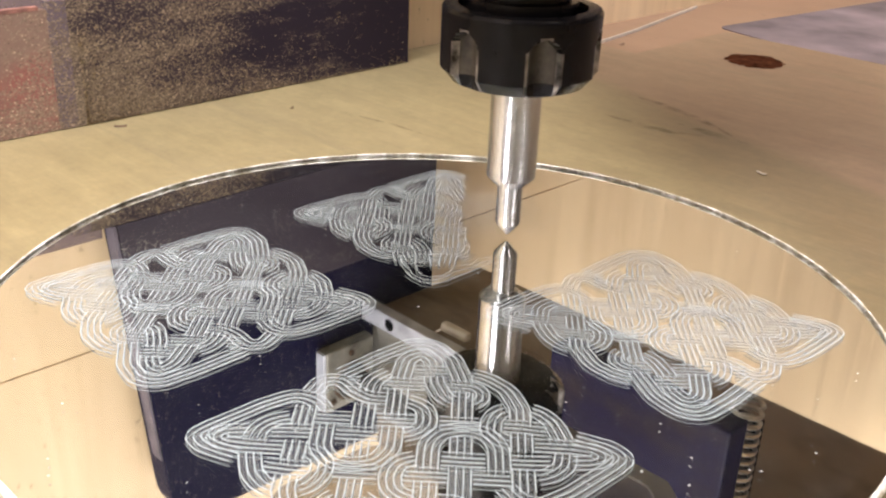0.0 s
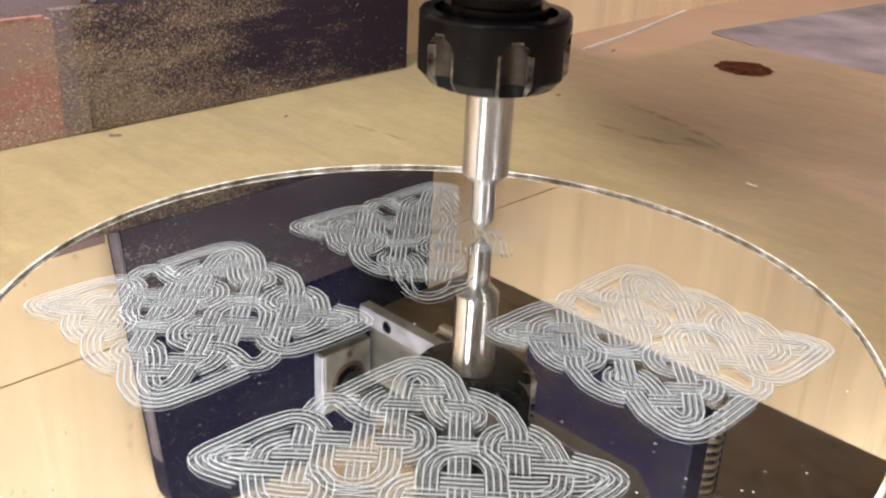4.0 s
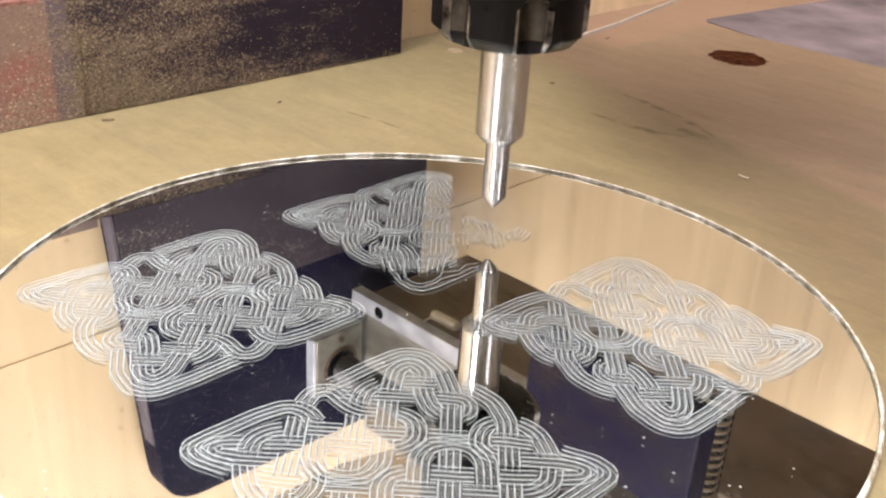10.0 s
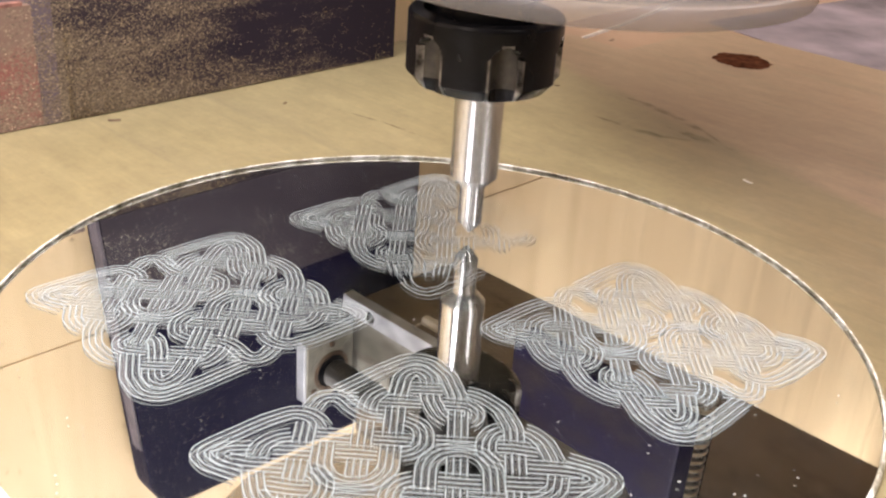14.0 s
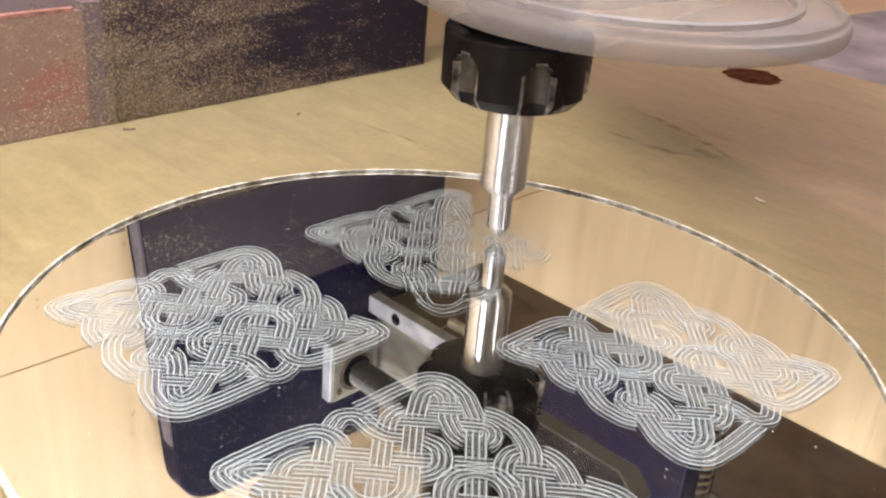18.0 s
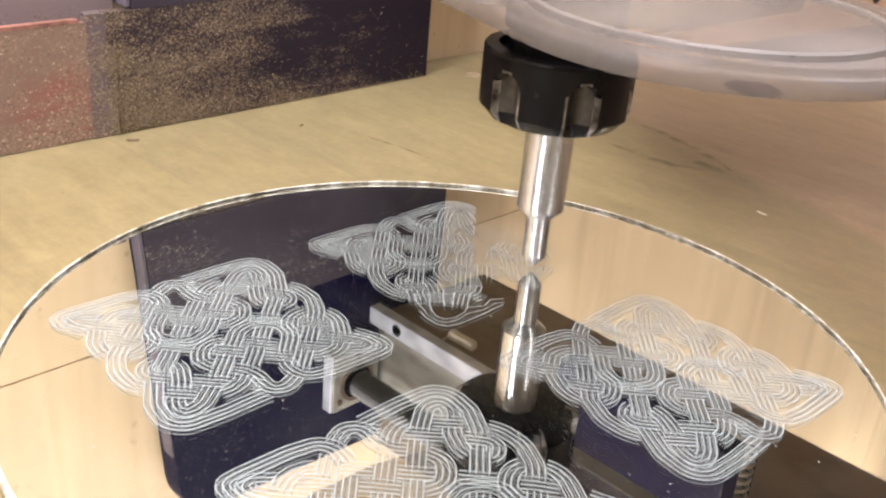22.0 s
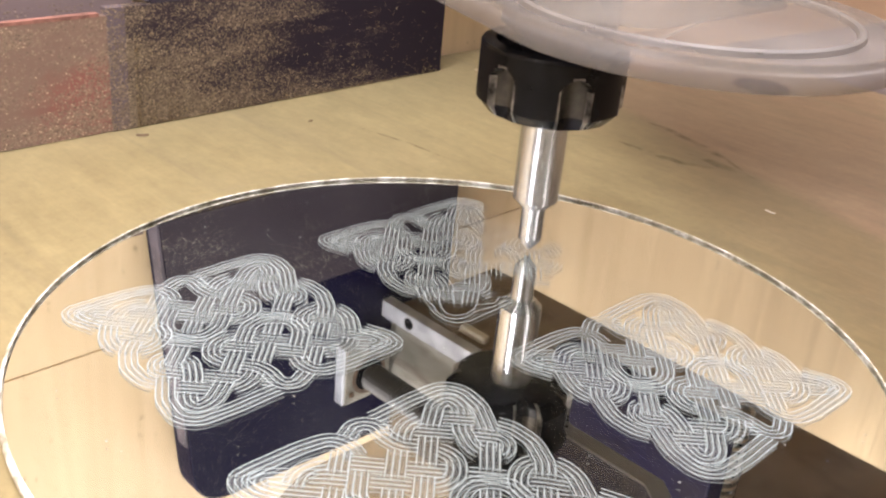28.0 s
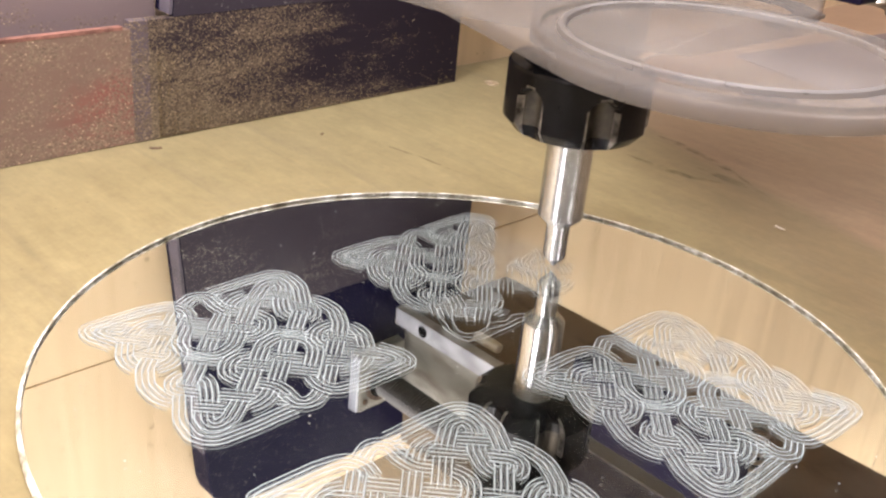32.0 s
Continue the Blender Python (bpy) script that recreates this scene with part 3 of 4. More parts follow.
def rounded(corners, radius, steps=8):
    """Round each corner of a polygon. radius: one number or one per corner."""
    out = []
    k = len(corners)
    for i in range(k):
        r = radius[i] if isinstance(radius, (list, tuple)) else radius
        p, q, s = Vector(corners[i - 1]), Vector(corners[i]), Vector(corners[(i + 1) % k])
        if r <= 0:
            out.append(tuple(q))
            continue
        d1, d2 = (p - q).normalized(), (s - q).normalized()
        half = d1.angle(d2) / 2
        cut = min(r / math.tan(half), (p - q).length * 0.49, (s - q).length * 0.49)
        a, b = q + d1 * cut, q + d2 * cut
        for n in range(steps + 1):
            t = n / steps
            out.append(tuple(a * (1 - t) ** 2 + q * 2 * t * (1 - t) + b * t * t))
    return out


def turned(name, label, category, kind="", group=""):
    """A thing whose local x runs along the beam and y along the rails."""
    ob = new(name)
    ob.empty_display_size = 0.01
    ob.matrix_world = pose(0, 0, 0, 0, 0, TURN)
    return tagged(ob, label, category, group, kind)


# ---------------------------------------------------------------- the setting
TABLE = -2.0


def setting():
    table = turned("table_top", "pale birch plywood machine bed with scratches", "table", "structure")
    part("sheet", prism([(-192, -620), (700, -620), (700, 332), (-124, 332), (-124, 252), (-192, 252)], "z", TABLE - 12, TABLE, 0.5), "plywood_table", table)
    rng = random.Random(8)
    for line in (((70, 194), (80, 183), (88, 172), (95, 158), (101, 143)), ((83, 157), (93, 147), (105, 135)), ((57, 164), (67, 154), (78, 146), (90, 143)), ((-40, 150), (-22, 139), (-6, 126))):
        verts = []
        for n, (x, y) in enumerate(line):
            wide = 0.4 + (1.9 if line[0][0] > 0 else 0.3) * math.sin(math.pi * n / (len(line) - 1)) * rng.uniform(0.7, 1.2)
            for e in (-wide, wide):
                p = Vector((x + e * 0.6, y + e * 0.8, 0))
                verts.append((p.dot(N_AXIS), p.dot(U_AXIS), TABLE + 0.06))
        bm = bmesh.new()
        vs = [bm.verts.new(v) for v in verts]
        for n in range(len(line) - 1):
            bm.faces.new((vs[2 * n], vs[2 * n + 1], vs[2 * n + 3], vs[2 * n + 2]))
        part("scuff", bm, "smudge", table, "dark scuff rubbed into the veneer")
    lower = turned("floor", "tan wooden bench below the machine bed", "floor", "structure")
    part("board", box(-900, 1600, -1500, 2200, TABLE - 30, TABLE - 7), "lower_board", lower)
    part("pale_strip", prism([(-163, 262), (-171, 316), (-190, 408), (-189, 408), (-170, 316), (-162, 262)], "z", TABLE - 7, TABLE - 5.5), "cream_plastic", lower, "thin pale curved strip")
    part("grey_sheet", prism(rounded([(-150, 368), (-55, 346), (160, 346), (160, 620), (-120, 620)], 8), "z", TABLE - 7, TABLE - 6.6), "grey_sheet", lower, "lavender-grey paper sheet")
    wall = turned("wall_west", "pale plywood wall with a horizontal joint behind the machine", "wall", "structure")
    part("lower_sheet", box(-212, -193, -900, 1600, TABLE - 20, 99.5), "plywood_wall", wall)
    part("upper_sheet", box(-212, -193, -900, 1600, 100.3, 1500), "plywood_wall", wall)
    room = turned("wall_room", "plain painted wall closing the workshop", "wall", "structure")
    part("side", box(-900, 1600, 2200, 2230, -60, 1500), "plaster", room)
    part("side", box(-900, 1600, -1530, -1500, -60, 1500), "plaster", room)
    part("side", box(1600, 1630, -1500, 2200, -60, 1500), "plaster", room)
    part("side", box(-930, -900, -1500, 2200, -60, 1500), "plaster", room)
    top = turned("ceiling", "plain pale ceiling over the workshop", "ceiling", "structure")
    part("sheet", box(-900, 1600, -1500, 2200, 1500, 1530), "plaster", top)


def finger_hole():
    ob = new("burnt_hole")
    ob.location = (0.1375, 0.2625, (TABLE + 0.15) * MM)
    tagged(ob, "dark scorched round hole drilled in the plywood bed", "hole")
    rng = random.Random(4)
    bm = bmesh.new()
    ring = []
    for i in range(48):
        a = 2 * math.pi * i / 48
        r = 13.5 + rng.uniform(-1.2, 1.2)
        ring.append(bm.verts.new((r * math.cos(a), r * math.sin(a), 0)))
    bm.faces.new(ring)
    part("pit", bm, "dark_hole", ob)


def bits():
    """A screw head and loose chips on the bed."""
    screw = new("screw_head")
    screw.location = (0.004, 0.243, TABLE * MM)
    tagged(screw, "small countersunk brass screw head set in plywood", "screw")
    part("head", lathe([(3.6, 0.02), (3.4, 0.3), (1.6, 0.45), (1.2, 0.1), (0, 0.1)], 32), "brass", screw)
    for x, y, a, size in ((-0.1135, 0.121, 20, 1.6), (0.1012, 0.1052, 130, 1.4), (0.078, 0.283, 60, 1.6), (-0.06, 0.152, 75, 0.9), (0.045, 0.2, 10, 0.8)):
        chip = new("wood_chip")
        chip.matrix_world = pose(x, y, TABLE * MM, 0, 0, a)
        tagged(chip, "tiny curled wood chip lying on plywood", "chip", "chips on the bed")
        bm = bmesh.new()
        last = None
        for i in range(7):
            t = i / 6 - 0.5
            row = [bm.verts.new((t * 2.6 * size, w * size, 0.15 + 0.5 * size * t * t + h)) for w, h in ((-0.4, 0), (0.4, 0.1), (0.35, 0.35), (-0.35, 0.25))]
            if last:
                for k in range(4):
                    bm.faces.new((last[k], last[(k + 1) % 4], row[(k + 1) % 4], row[k]))
            last = row
        part("curl", bm, "chip_wood" if x != 0.1012 else "cream_plastic", chip)


# ---------------------------------------------------------------- mirror
R_MIRROR = 101.2


def mirror_plate():
    ob = new("round_mirror")
    tagged(ob, "round glass mirror engraved with four white knotwork panels, lying on plywood", "mirror")
    part("silver_back", lathe([(0, -1.6), (R_MIRROR - 0.8, -1.6), (R_MIRROR - 0.8, 0), (0, 0)], 256), "silver", ob)
    g = part("glass", lathe([(R_MIRROR - 0.6, 0.86), (R_MIRROR - 3.5, 0.9), (0, 0.9)], 256), "glass", ob, "clear glass face")
    g.visible_shadow = False
    part("glass_dust", lathe([(R_MIRROR - 4, 0.96), (0, 0.96)], 128), "glass_dust", ob, "thin scattered white glass dust")
    part("polished_edge", lathe([(R_MIRROR - 0.8, -1.9), (R_MIRROR + 0.2, -1.6), (R_MIRROR + 0.4, -0.8), (R_MIRROR + 0.25, 0.3), (R_MIRROR, 0.7), (R_MIRROR - 0.3, 0.95), (R_MIRROR - 0.6, 0.95), (R_MIRROR - 0.7, 0.7)], 256), "rim", ob, "bright ground glass edge", True)
    return ob


def smooth_path(ctrl, step=0.5):
    """Straight runs between control points with rounded bends, sampled about every step."""
    bends = [Vector(p) for p in rounded(ctrl, [0] + [7.5] * (len(ctrl) - 2) + [0], 7)]
    out = [bends[0]]
    for p, q in zip(bends, bends[1:]):
        n = max(1, int((q - p).length / step))
        out += [p + (q - p) * (k / n) for k in range(1, n + 1)] if (q - p).length > 0.05 else []
    return out


def knot_strands():
    """Centre lines of the strands of one panel; each has a twin turned by half a turn, and ends meet ends."""
    hump = [(-38, 0), (-37.9, 0.9), (-36.2, 3), (-28.2, 11), (-23, 14.8), (-19, 13.6), (-16.2, 9), (-16, -1), (-14, -5.2), (-9.8, -6.4), (-5.4, -5), (-3.4, -1), (-3.4, 22)]
    crown = [(-3.4, 22), (-2.6, 30), (0.2, 33), (3, 30), (3.4, 22), (5.4, 16.4), (8.6, 14.2), (11.6, 15), (12.8, 17.8), (11.6, 20.6), (6, 20.8), (-13.6, 20.4)]
    roof = [(-17.2, 20.2), (-15.4, 23), (-13.6, 24.8), (-8, 31), (-1.6, 37), (2.8, 36.6), (7, 31), (9.2, 23), (9.2, 0)]
    arch = [(-9.2, 0), (-9.2, 16), (-8.6, 21.5), (-5, 25.4), (8, 26), (13.5, 24.8), (18, 20.4), (20.2, 14), (20.2, 0)]
    loop = [(-20.2, 0), (-20.2, 15), (-18.6, 20.4), (-15, 21.2), (-12, 17.4), (-9, 15), (-2, 15), (1.8, 13.2), (3, 9), (1.8, 4.8), (-2, 3), (-10, 3.2), (-22, 3), (-29, 2.4), (-33.2, 1.8), (-34.4, 0.5), (-34.4, 0)]
    side = [(28, 0), (27.6, 5), (26.2, 10), (23.6, 13.4), (20, 14.2), (16.4, 13), (14.4, 9), (14.8, 4.6), (18, 2.4), (25, 2.4), (29, 2.4), (33.2, 1.8), (34.4, 0.5), (34.4, 0)]
    cross = [(-28, 0), (-27.6, 3.4), (-25, 6.4), (-20, 7.8), (20, 8), (25, 7.4), (29.5, 5.6), (36.2, 3), (37.9, 0.9), (38, 0)]
    half = [hump[:-1] + crown, roof, arch, loop, side, cross]
    return half + [[(-x, -y) for x, y in path] for path in half]


def knot_lines(offsets, gap):
    """(offset index, polyline) pairs, in millimetres, of one woven panel standing on its corner."""
    paths = [smooth_path(c) for c in knot_strands()]
    xy = [np.array([tuple(p) for p in path]) for path in paths]
    marks = [[] for _ in paths]
    for i in range(len(paths)):
        for j in range(i, len(paths)):
            a0, b0 = xy[i][:-1], xy[j][:-1]
            d1, d2 = np.diff(xy[i], axis=0), np.diff(xy[j], axis=0)
            den = d1[:, None, 0] * d2[None, :, 1] - d1[:, None, 1] * d2[None, :, 0]
            w = b0[None] - a0[:, None]
            with np.errstate(divide="ignore", invalid="ignore"):
                s = (w[..., 0] * d2[None, :, 1] - w[..., 1] * d2[None, :, 0]) / den
                u = (w[..., 0] * d1[:, None, 1] - w[..., 1] * d1[:, None, 0]) / den
            steep = np.abs(den) > 0.55 * np.hypot(d1[:, 0], d1[:, 1])[:, None] * np.hypot(d2[:, 0], d2[:, 1])[None]
            for k, m in np.argwhere((s >= 0) & (s < 1) & (u >= 0) & (u < 1) & steep):
                if i == j and m <= k + 3:
                    continue
                mark = {"ends": ((i, int(k)), (j, int(m))), "over": None}
                marks[i].append((int(k), mark))
                marks[j].append((int(m), mark))
    cut = [np.zeros(len(p), bool) for p in paths]
    # a plain weave of uprights and levels; the shoulder loop hides the start of the roof
    half = len(paths) // 2
    uprights = (-28, -20.2, -16, -9.2, -3.4, 3.4, 9.2, 16, 20.2, 28)
    levels = (26, 20.8, 15, 8, 3, -3, -8, -15, -20.8, -26)
    for row in marks:
        for k, mark in row:
            (i, m), (j, n) = mark["ends"]
            rise = []
            for path, at in mark["ends"]:
                d = xy[path][min(at + 2, len(xy[path]) - 1)] - xy[path][max(at - 2, 0)]
                rise.append(abs(d[1]) / max(np.linalg.norm(d), 1e-6))
            x, y = xy[i][m]
            column = min(range(10), key=lambda c: abs(uprights[c] - x))
            course = min(range(10), key=lambda c: abs(levels[c] - y))
            upright = 0 if rise[0] >= rise[1] else 1
            mark["over"] = upright if (column + course) % 2 == 0 else 1 - upright
            x, y = (x, y) if i < half else (-x, -y)
            if y > 18 and x < -9 and {i % half, j % half} in ({1, 3}, {0, 3}):
                mark["over"] = 0 if i % half == 3 else 1
    for i, row in enumerate(marks):
        for k, mark in row:
            oi, ok = mark["ends"][mark["over"]]
            if (oi, ok) == (i, k):
                continue
            n = len(xy[oi])
            d = xy[oi][min(ok + 2, n - 1)] - xy[oi][max(ok - 2, 0)]
            d = d / np.linalg.norm(d)
            rel = xy[i] - xy[oi][ok]
            along = np.arange(len(xy[i])) - k
            cut[i] |= (np.abs(along) < 9) & (np.abs(rel[:, 0] * d[1] - rel[:, 1] * d[0]) < gap)
    lines = []
    for path, gone in zip(paths, cut):
        last = len(path) - 1
        for number, off in enumerate(offsets):
            run = []
            for i in range(last + 1):
                d = (path[min(i + 1, last)] - path[max(i - 1, 0)]).normalized()
                if not gone[i]:
                    run.append(path[i] + Vector((-d.y, d.x)) * off)
                if gone[i] or i == last:
                    if len(run) > 2:
                        lines.append((number, run))
                    run = []
    return lines


def ribbons(runs, width, z, thick, stuff="etch"):
    """Engraved lines: low ridges of powdered glass."""
    verts, faces = [], []
    for run in runs:
        k, row = len(verts), 0
        for i, p in enumerate(run):
            d = run[min(i + 1, len(run) - 1)] - run[max(i - 1, 0)]
            if d.length < 1e-6:
                continue
            d.normalize()
            s = Vector((-d.y, d.x)) * width / 2
            verts += [(p.x + s.x * f, p.y + s.y * f, h) for f, h in ((1.1, z), (0.7, z + thick), (-0.7, z + thick), (-1.1, z))]
            if row:
                o, q = k + 4 * (row - 1), k + 4 * row
                faces += [(o + j + 1, o + j, q + j, q + j + 1) for j in range(3)]
            row += 1
    me = bpy.data.meshes.new("engraved_lines")
    me.from_pydata([tuple(c * MM for c in v) for v in verts], [], faces)
    me.materials.append(MAT[stuff])
    return me


def engraved(name, runs, plate, label, width=0.2):
    ob = new(name, ribbons(runs, width, 0.56, 0.03))
    ob.parent = plate
    return tagged(ob, label)


def haze(runs, knot):
    """Ground haze between the lines of each strand."""
    ob = new("ground_haze", ribbons(runs, 4.0, 0.5, 0.0, "haze"))
    ob.parent = knot
    return tagged(ob, "thin white haze of ground glass")


def split_runs(runs, keep):
    """The stretches of each run whose points satisfy keep."""
    out = []
    for run in runs:
        cur = []
        for p in run:
            if keep(p):
                cur.append(p)
            else:
                if len(cur) > 1:
                    out.append(cur)
                cur = []
        if len(cur) > 1:
            out.append(cur)
    return out


STROKES = []


def engravings(plate):
    pairs = knot_lines((-1.95, -0.65, 0.65, 1.95), 2.0)
    strands = [run for _, run in knot_lines((0.0,), 2.0)]
    for cx, cy in ((51.6, -4.8), (-53.6, -3.6), (-2.3, -57.2)):
        knot = engraved("engraved_knot", [[p + Vector((cx, cy)) for p in run] for _, run in pairs], plate, "white interlaced knot panel")
        haze([[p + Vector((cx, cy)) for p in run] for run in strands], knot)
    # the panel that the tool is still cutting
    centre = Vector((-1.1, 48.0))

    def foot_field(p):
        return p.y < -28.8 and p.x > -9.6

    def open_field(p):
        return p.x > (8.5 if p.y < -5 else 6.5) and not foot_field(p)
    done = split_runs([run for _, run in pairs], lambda p: not open_field(p) and not foot_field(p))
    # three passes round the foot and two open steps, cut but not yet filled
    foot = [
        [(-4.9, -29), (-4.1, -33), (-2.9, -35.4), (-0.9, -36.4), (2.1, -35), (4.1, -32), (4.6, -29.6), (9.1, -28), (10.6, -24.4), (14.1, -23)],
        [(-7.9, -29.8), (-6.1, -32.6), (-5.4, -35), (-2.9, -37.6), (0.1, -38), (3.1, -35.4), (4.6, -33), (9.1, -29.8), (12.1, -26), (14.1, -25)],
        [(-7.1, -33.8), (-5.9, -36), (-2.9, -39), (0.1, -39.8), (3.1, -38.2), (5.1, -36), (9.1, -31.8), (14.1, -26)],
        [(-8.9, -25), (-4.9, -24.4), (-4.9, -29), (-7.9, -29.8), (-8.9, -25)],
        [(-1.9, -23), (1.1, -23), (1.1, -29.6), (-0.9, -30), (-1.9, -23)]]
    outline = [[Vector(p) for p in run] for run in foot]
    knot = engraved("engraved_knot", [[p + centre for p in run] for run in done + outline], plate, "unfinished white knot panel")
    haze([[p + centre for p in run] for run in split_runs(strands, lambda p: not open_field(p) and not foot_field(p))], knot)
    left = [[p + centre for p in run] for run in split_runs([run for _, run in pairs], open_field)]
    cut_at = [(t, Vector((x, y))) for t, x, y, low, _ in TOOL if low < 1.5]
    for k in range(8):
        lo, hi = 4.0 * k, 4.0 * k + 4.0
        near = [p for t, p in cut_at if lo <= t < hi]
        past = [p for t, p in cut_at if t < lo]
        runs = split_runs(left, lambda p: any((p - q).length < 3.2 for q in near) and not any((p - q).length < 3.2 for q in past))
        if runs:
            STROKES.append((lo + 2.0, engraved("engraved_stroke", runs, plate, "freshly cut white strokes")))


# ---------------------------------------------------------------- gantry: slides along the rails
def gantry():
    g = turned("gantry", "navy painted steel gantry upright with brown beam, caked with chips", "machine")
    low = -174.0
    part("upright", prism(rounded([(-31, 41), (131, 41), (133, 193), (-18, 186)], [0, 0, 20, 22]), "x", low - 13, low, 0.8), "navy_paint", g, "navy painted upright plate")
    part("upright_skirt", prism([(-31.2, 41.2), (131, 41.2), (131.5, 90), (-26.5, 90)], "x", low, low + 0.46), "skirt_paint", g, "dust-caked lower band")
    part("upright_edge", prism([(-32.6, 42), (-31.3, 42), (-21.6, 150), (-22.4, 150)], "x", low - 7, low - 0.4), "edge_paint", g, "pale lavender plate edge")
    part("foot", box(low - 4, low + 0.4, -41, 111, TABLE + 0.3, 41), "dusty_paint", g, "dark foot plate crusted with wood chips")
    part("foot_end", box(low - 4, low + 0.3, -47.4, -41, TABLE + 0.3, 41), "blue_dusty", g, "dusty lavender-blue band")
    part("side_panel", box(low - 3, low - 0.2, -330, -47.4, TABLE + 0.3, 38.4), "red_dusty", g, "faded red panel under brown dust")
    part("tape", box(low - 2.6, low - 0.1, -330, -50, 38.45, 39.6), "red_tape", g, "thin red tape strip")
    part("rear_strip", box(low - 17, low - 11.4, -330, -31.6, 14, 50), "back_strip", g, "lavender-grey strip behind the red panel")
    rng = random.Random(11)
    verts, faces = [], []
    for _ in range(1800):
        y = -38 + 147 * rng.random() ** 2.0
        z = TABLE + 0.6 + 34 * rng.random() ** (2.2 if y < 30 else 4.0)
        size, turn = rng.uniform(0.14, 0.4), rng.uniform(0, math.pi)
        if rng.random() < 0.04:
            size *= 2.0
        u, v = (math.cos(turn) * size, math.sin(turn) * size), (-math.sin(turn) * size * 0.35, math.cos(turn) * size * 0.35)
        k = len(verts)
        lift = rng.uniform(0.1, 0.45)
        verts += [(low + 0.4 + lift * e, y + u[0] * p + v[0] * q, z + u[1] * p + v[1] * q) for p, q, e in ((-1, -1, 0.3), (1, -0.7, 1), (0.8, 1, 1.6), (-0.9, 0.8, 0.8))]
        verts.append((low + 0.35, y, z))
        faces += [(k, k + 1, k + 2, k + 3), (k, k + 4, k + 1), (k + 1, k + 4, k + 2), (k + 2, k + 4, k + 3), (k + 3, k + 4, k)]
    me = bpy.data.meshes.new("chip_crust")
    me.from_pydata([tuple(c * MM for c in p) for p in verts], [], faces)
    me.materials.append(MAT["flakes"])
    crumbs = new("chip_crust", me)
    crumbs.parent = g
    tagged(crumbs, "stuck wood chips and shavings", kind="stuff")
    part("beam", box(-174, 420, 96, 166, 118, 196, 1.0), "mottled_brown", g, "brown beam")
    part("rail", box(-175, -2, 86, 92, 112, 121, 0.4), "rail_steel", g, "bright steel guide rail")
    part("rail_hole", lathe([(0, 0), (3.0, 0)], 24), "black_oxide", g).matrix_local = pose(-0.155, 0.0859, 0.1166, 90, 0, 0)
    part("web", box(-173, -2, 92, 97, 121, 170), "grey_casting", g, "grey cast web with brown smears")
    part("bearing_block", box(-180, -168, 60, 88, 128, 160, 0.8), "aluminium", g, "dull aluminium bearing block")
    # thin pale plate gives the block's side its lit look by colour
    part("block_lit_side", box(-179.6, -168.6, 58.6, 60, 128.6, 159.4, 0.3), "rail_steel", g, "lit side of the block, put in as a pale plate")
    part("rust_ring", lathe([(8.2, 0), (10.4, 0), (10.2, 0.3), (8.4, 0.3)], 40), "rust", g, "rusty ring round the bore").matrix_local = pose(-0.168, 0.0745, 0.147, 0, 90, 0)
    for y, z in ((74.5, 132.4), (64, 155), (84, 155)):
        part("bolt", lathe([(1.5, 0), (1.5, 0.5), (1.2, 0.8), (0.7, 0.8), (0.6, 0.4), (0, 0.4)], 20), "rust", g).matrix_local = pose(-0.168, y * MM, z * MM, 0, 90, 0)
    part("connector", box(-130, -114, 93.5, 98, 107, 111.6, 1.6), "cream_plastic", g, "small cream plastic connector")
    wire = bmesh.new()
    last = None
    for i in range(15):
        t = i / 14
        c = Vector((-129 - 14 * t, 95 - 3 * math.sin(3.1 * t), 110 + 5 * t + 3 * math.sin(3.1 * t)))
        ring = [wire.verts.new(c + Vector((0, 0.7 * math.cos(k * 1.047), 0.7 * math.sin(k * 1.047)))) for k in range(6)]
        if last:
            for k in range(6):
                wire.faces.new((last[k], last[(k + 1) % 6], ring[(k + 1) % 6], ring[k]))
        last = ring
    part("wire", wire, "cream_plastic", g, "thin pale wire", True)
    part("bore", lathe([(0, 0), (8.4, 0)], 40), "black_oxide", g, "dark bore").matrix_local = pose(-0.1678, 0.0745, 0.147, 0, 90, 0)
    part("lead_screw", lathe([(6.2 + 0.6 * (i % 2), -166 + i * 0.9) for i in range(130)], 20), "screw", g, "dark lead screw").matrix_local = pose(0, 0.0745, 0.147, 0, 90, 0)
    return g


def carriage():
    c = turned("tool_carriage", "navy painted tool carriage with a coil spring", "machine")
    part("face_plate", box(-38, 37, 74, 86, 77, 190, 1.0), "grimy_navy", c, "navy face plate")
    # thin black slab added as a dark ground for the spring
    part("spring_backing", box(26, 37.5, 95.2, 96.6, 82, 180), "black_oxide", c, "black slab added behind the spring")
    part("slide_block", box(-26, 30, 86, 95, 84, 150, 1.0), "mottled_brown", c, "brown slide block")
    bm = bmesh.new()
    prev = None
    turns, per = 28, 18
    for i in range(turns * per + 1):
        a = 2 * math.pi * i / per
        p = Vector((33.5 + 5.2 * math.cos(a), 90 + 5.2 * math.sin(a), 74 + 100 * i / (turns * per)))
        out = Vector((math.cos(a), math.sin(a), 0))
        ring = [bm.verts.new(p + (out * math.cos(b) + Vector((0, 0, 1)) * math.sin(b)) * 0.85) for b in (0, 1.256, 2.513, 3.77, 5.026)]
        if prev:
            for j in range(5):
                bm.faces.new((prev[j], prev[(j + 1) % 5], ring[(j + 1) % 5], ring[j]))
        prev = ring
    part("coil_spring", bm, "spring_steel", c, "steel coil spring", True)
    return c


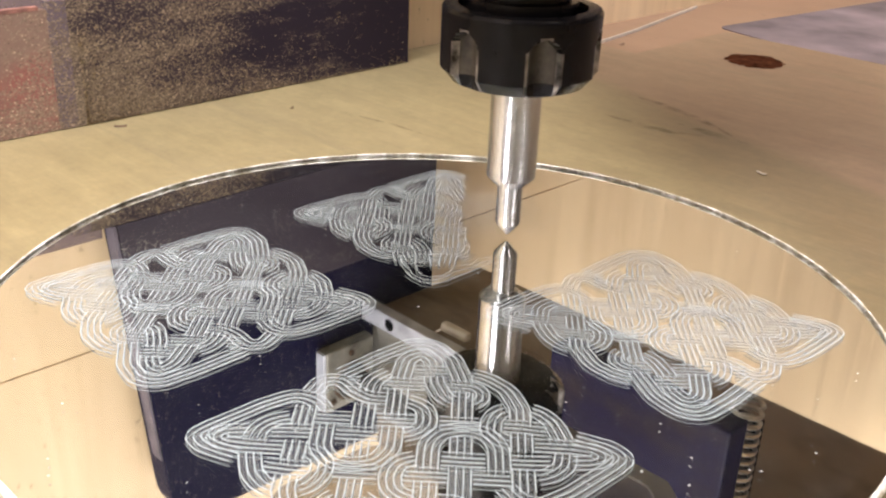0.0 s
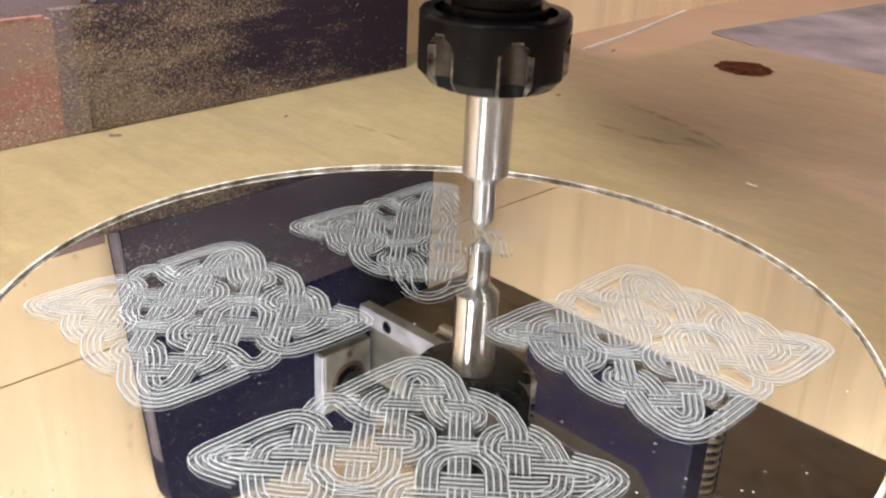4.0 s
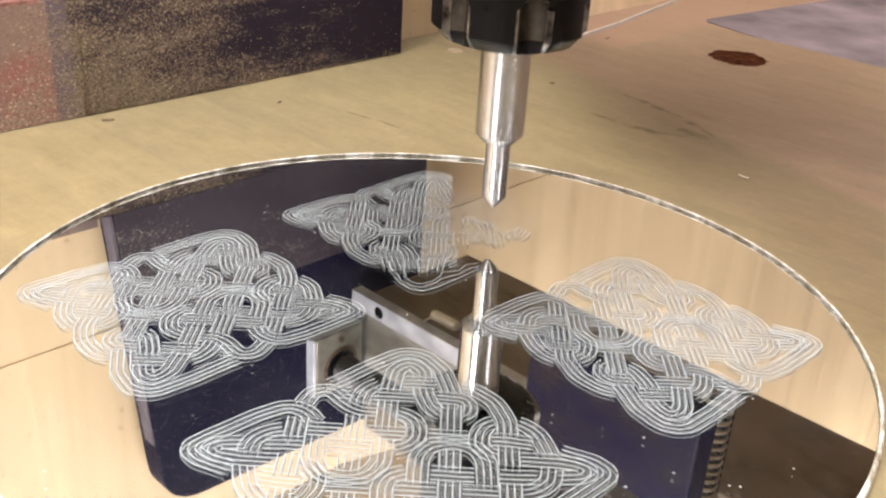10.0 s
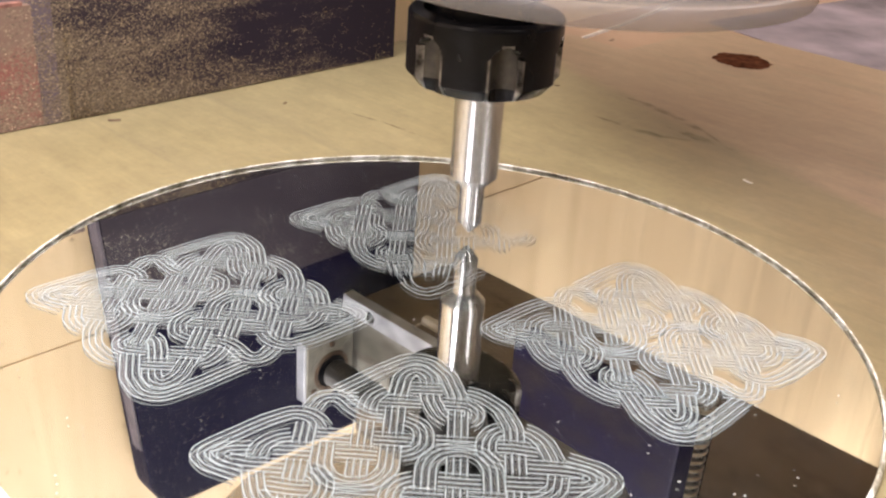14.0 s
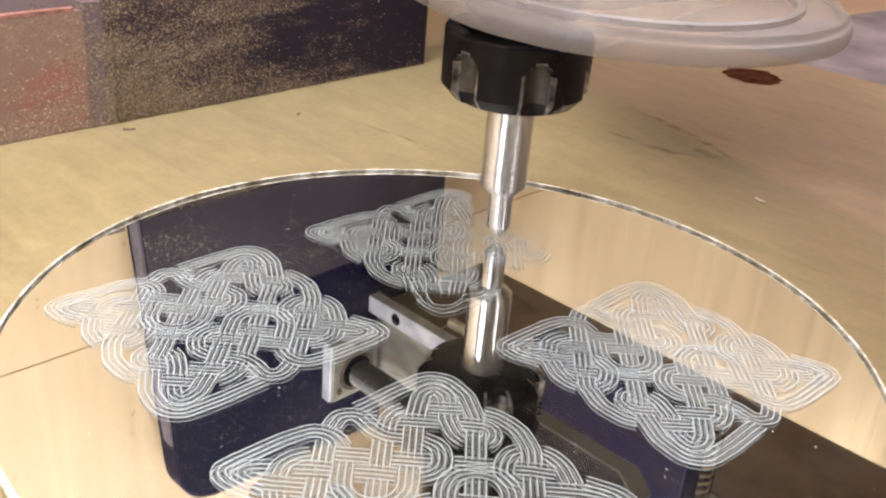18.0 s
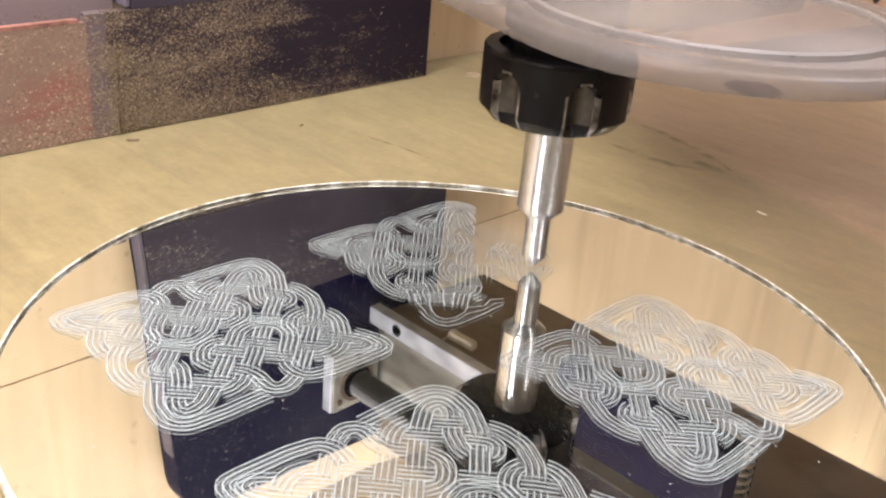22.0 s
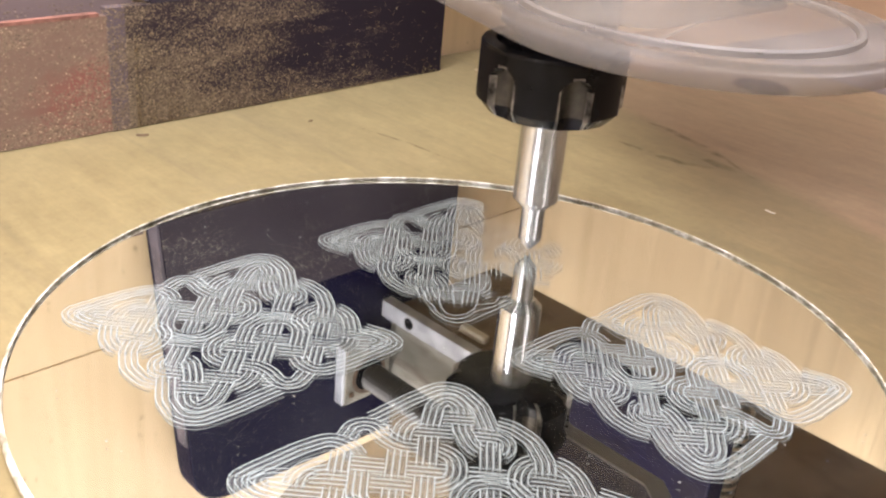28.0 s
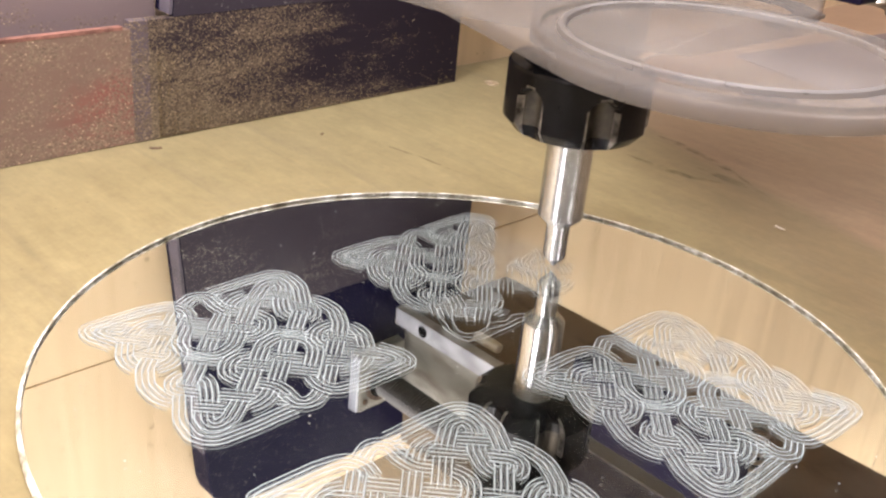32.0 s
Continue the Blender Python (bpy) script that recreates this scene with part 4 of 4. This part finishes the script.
# ---------------------------------------------------------------- spindle
def nut_mesh():
    """A collet nut with six arched wrench slots."""
    prof = [(6.6, 0), (15.2, 0), (16.8, 0.6), (18.9, 3.0), (19.5, 3.6)] + [(19.5, 3.6 + 0.375 * i) for i in range(1, 39)] + [(19.0, 18.6), (15.8, 18.8), (15.4, 16.5), (13.5, 16.5)]
    seg = 240
    bm = bmesh.new()
    rings = []
    slot_rims = set()
    for r, z in prof:
        ring = []
        for i in range(seg):
            a = 2 * math.pi * i / seg
            rr = r
            if r > 15.0 and z < 16:
                da = (math.degrees(a) - (-75 - TURN) + 30) % 60 - 30
                w = 19.5 * math.radians(abs(da))
                top = 14.2
                half = 4.0 if z < top - 4.0 else math.sqrt(max(0, 4.0 ** 2 - (z - top + 4.0) ** 2))
                if z <= top and half <= w < half + 0.3 or top < z < top + 0.3 and w < 1.6:
                    slot_rims.add(len(bm.verts))
                if z <= top and w < half:
                    rr = min(rr, 15.6 + 0.17 * w * w)
            ring.append(bm.verts.new((rr * math.cos(a), rr * math.sin(a), z)))
        rings.append(ring)
    bm.verts.index_update()
    for lo, hi in zip(rings, rings[1:]):
        for i in range(seg):
            j = (i + 1) % seg
            face = bm.faces.new((lo[i], lo[j], hi[j], hi[i]))
            if sum(v.index in slot_rims for v in face.verts) > 1:
                face.material_index = 2
                continue
            mid = face.calc_center_median()
            if math.hypot(mid.x, mid.y) < 18.6 and 3.4 < mid.z < 15:
                face.material_index = 1
    return bm


def spindle():
    s = turned("spindle_head", "black collet nut with steel engraving tool below clear plate", "spindle")
    part("shank", lathe([(0, 0), (3.9, 0), (4.3, 0.3), (6.35, 2.4), (6.35, 29)], 96), "steel", s, "polished steel shank", True)
    nut = part("collet_nut", nut_mesh(), "black_oxide", s, "black collet nut with arched slots", True)
    nut.data.materials.append(MAT["worn_sheen"])
    nut.data.materials.append(MAT["worn_glint"])
    nut.location = (0, 0, 0.0274)
    part("nose", lathe([(13.4, 42), (13.4, 48), (11.5, 48), (11.5, 51), (15, 51), (15, 90), (0, 90)], 64), "black_oxide", s, "dark spindle nose", True)
    dish = [(83.5 + 30.4 * math.cos(radians(v)), -77 + 30.4 * math.sin(radians(v))) for v in range(-105, 151, 3)] + [(10, -44), (10, -85.6)]
    guard = part("guard_disc", prism(dish, "z", 77, 79.8, 0.9), "acrylic", s, "cloudy clear acrylic guard disc on its arm", True)
    part("outer_lip", lathe([(28.2, 79.8), (28.5, 80.5), (29.3, 80.6), (29.6, 79.8)], 128, (83.5, -77)), "acrylic", guard, "low outer lip", True)
    part("rim_ring", lathe([(23.7, 79.8), (23.9, 80.5), (24.4, 80.8), (24.9, 80.5), (25.1, 79.8)], 128, (82, -76.5)), "ring_acrylic", guard, "bright raised ring", True)
    sheet = prism(rounded([(-40, -18), (-41, -46), (-34, -64), (8, -60), (54, -40), (56, 8), (46, 32), (34, 38), (-24, 36)], 9), "z", 66, 71, 0.8)
    part("guard_plate", sheet, "acrylic", s, "cloudy clear acrylic guard plate", True)
    band = [(-10, 41), (36, 41), (46, 33.5), (50, 8), (44, 8), (40.5, 29.5), (33, 34.8), (-10, 34.8)]
    part("plate_edge", prism(band, "z", 65.0, 65.9), "edge_acrylic", s, "dull bevelled edge of the guard plate")
    tip = part("stylus", lathe([(0, 0), (0.6, 0.25), (3.1, 3.3), (3.3, 3.7), (3.3, 24), (0, 24)], 64), "steel", s, "spring-loaded steel stylus", True)
    return s, tip


setting()
finger_hole()
bits()
plate = mirror_plate()
engravings(plate)
GANTRY = gantry()
CARRIAGE = carriage()
SPINDLE, STYLUS = spindle()


def motions():
    rail, slide, head, tip = [], [], [], []
    for t, x, y, low, shoulder in TOOL:
        p = Vector((x, y, 0)) * MM
        top = (shoulder + 0.8) * MM
        rail.append((t, Matrix.Translation(U_AXIS * p.dot(U_AXIS)) @ pose(0, 0, 0, 0, 0, TURN)))
        slide.append((t, Matrix.Translation(p) @ pose(0, 0, 0, 0, 0, TURN)))
        head.append((t, Matrix.Translation(p + Vector((0, 0, top))) @ pose(0, 0, 0, 0, 0, TURN)))
        tip.append((t, pose(0, 0, low * MM - top)))
    walk(GANTRY, rail)
    walk(CARRIAGE, slide)
    walk(SPINDLE, head)
    walk(STYLUS, tip)
    for t, ob in STROKES:
        under, up = pose(0, 0, -0.003), pose(0, 0, 0)
        walk(ob, [(0.0, under), (t - 0.1, under), (t, up), (32.0, up)])


motions()
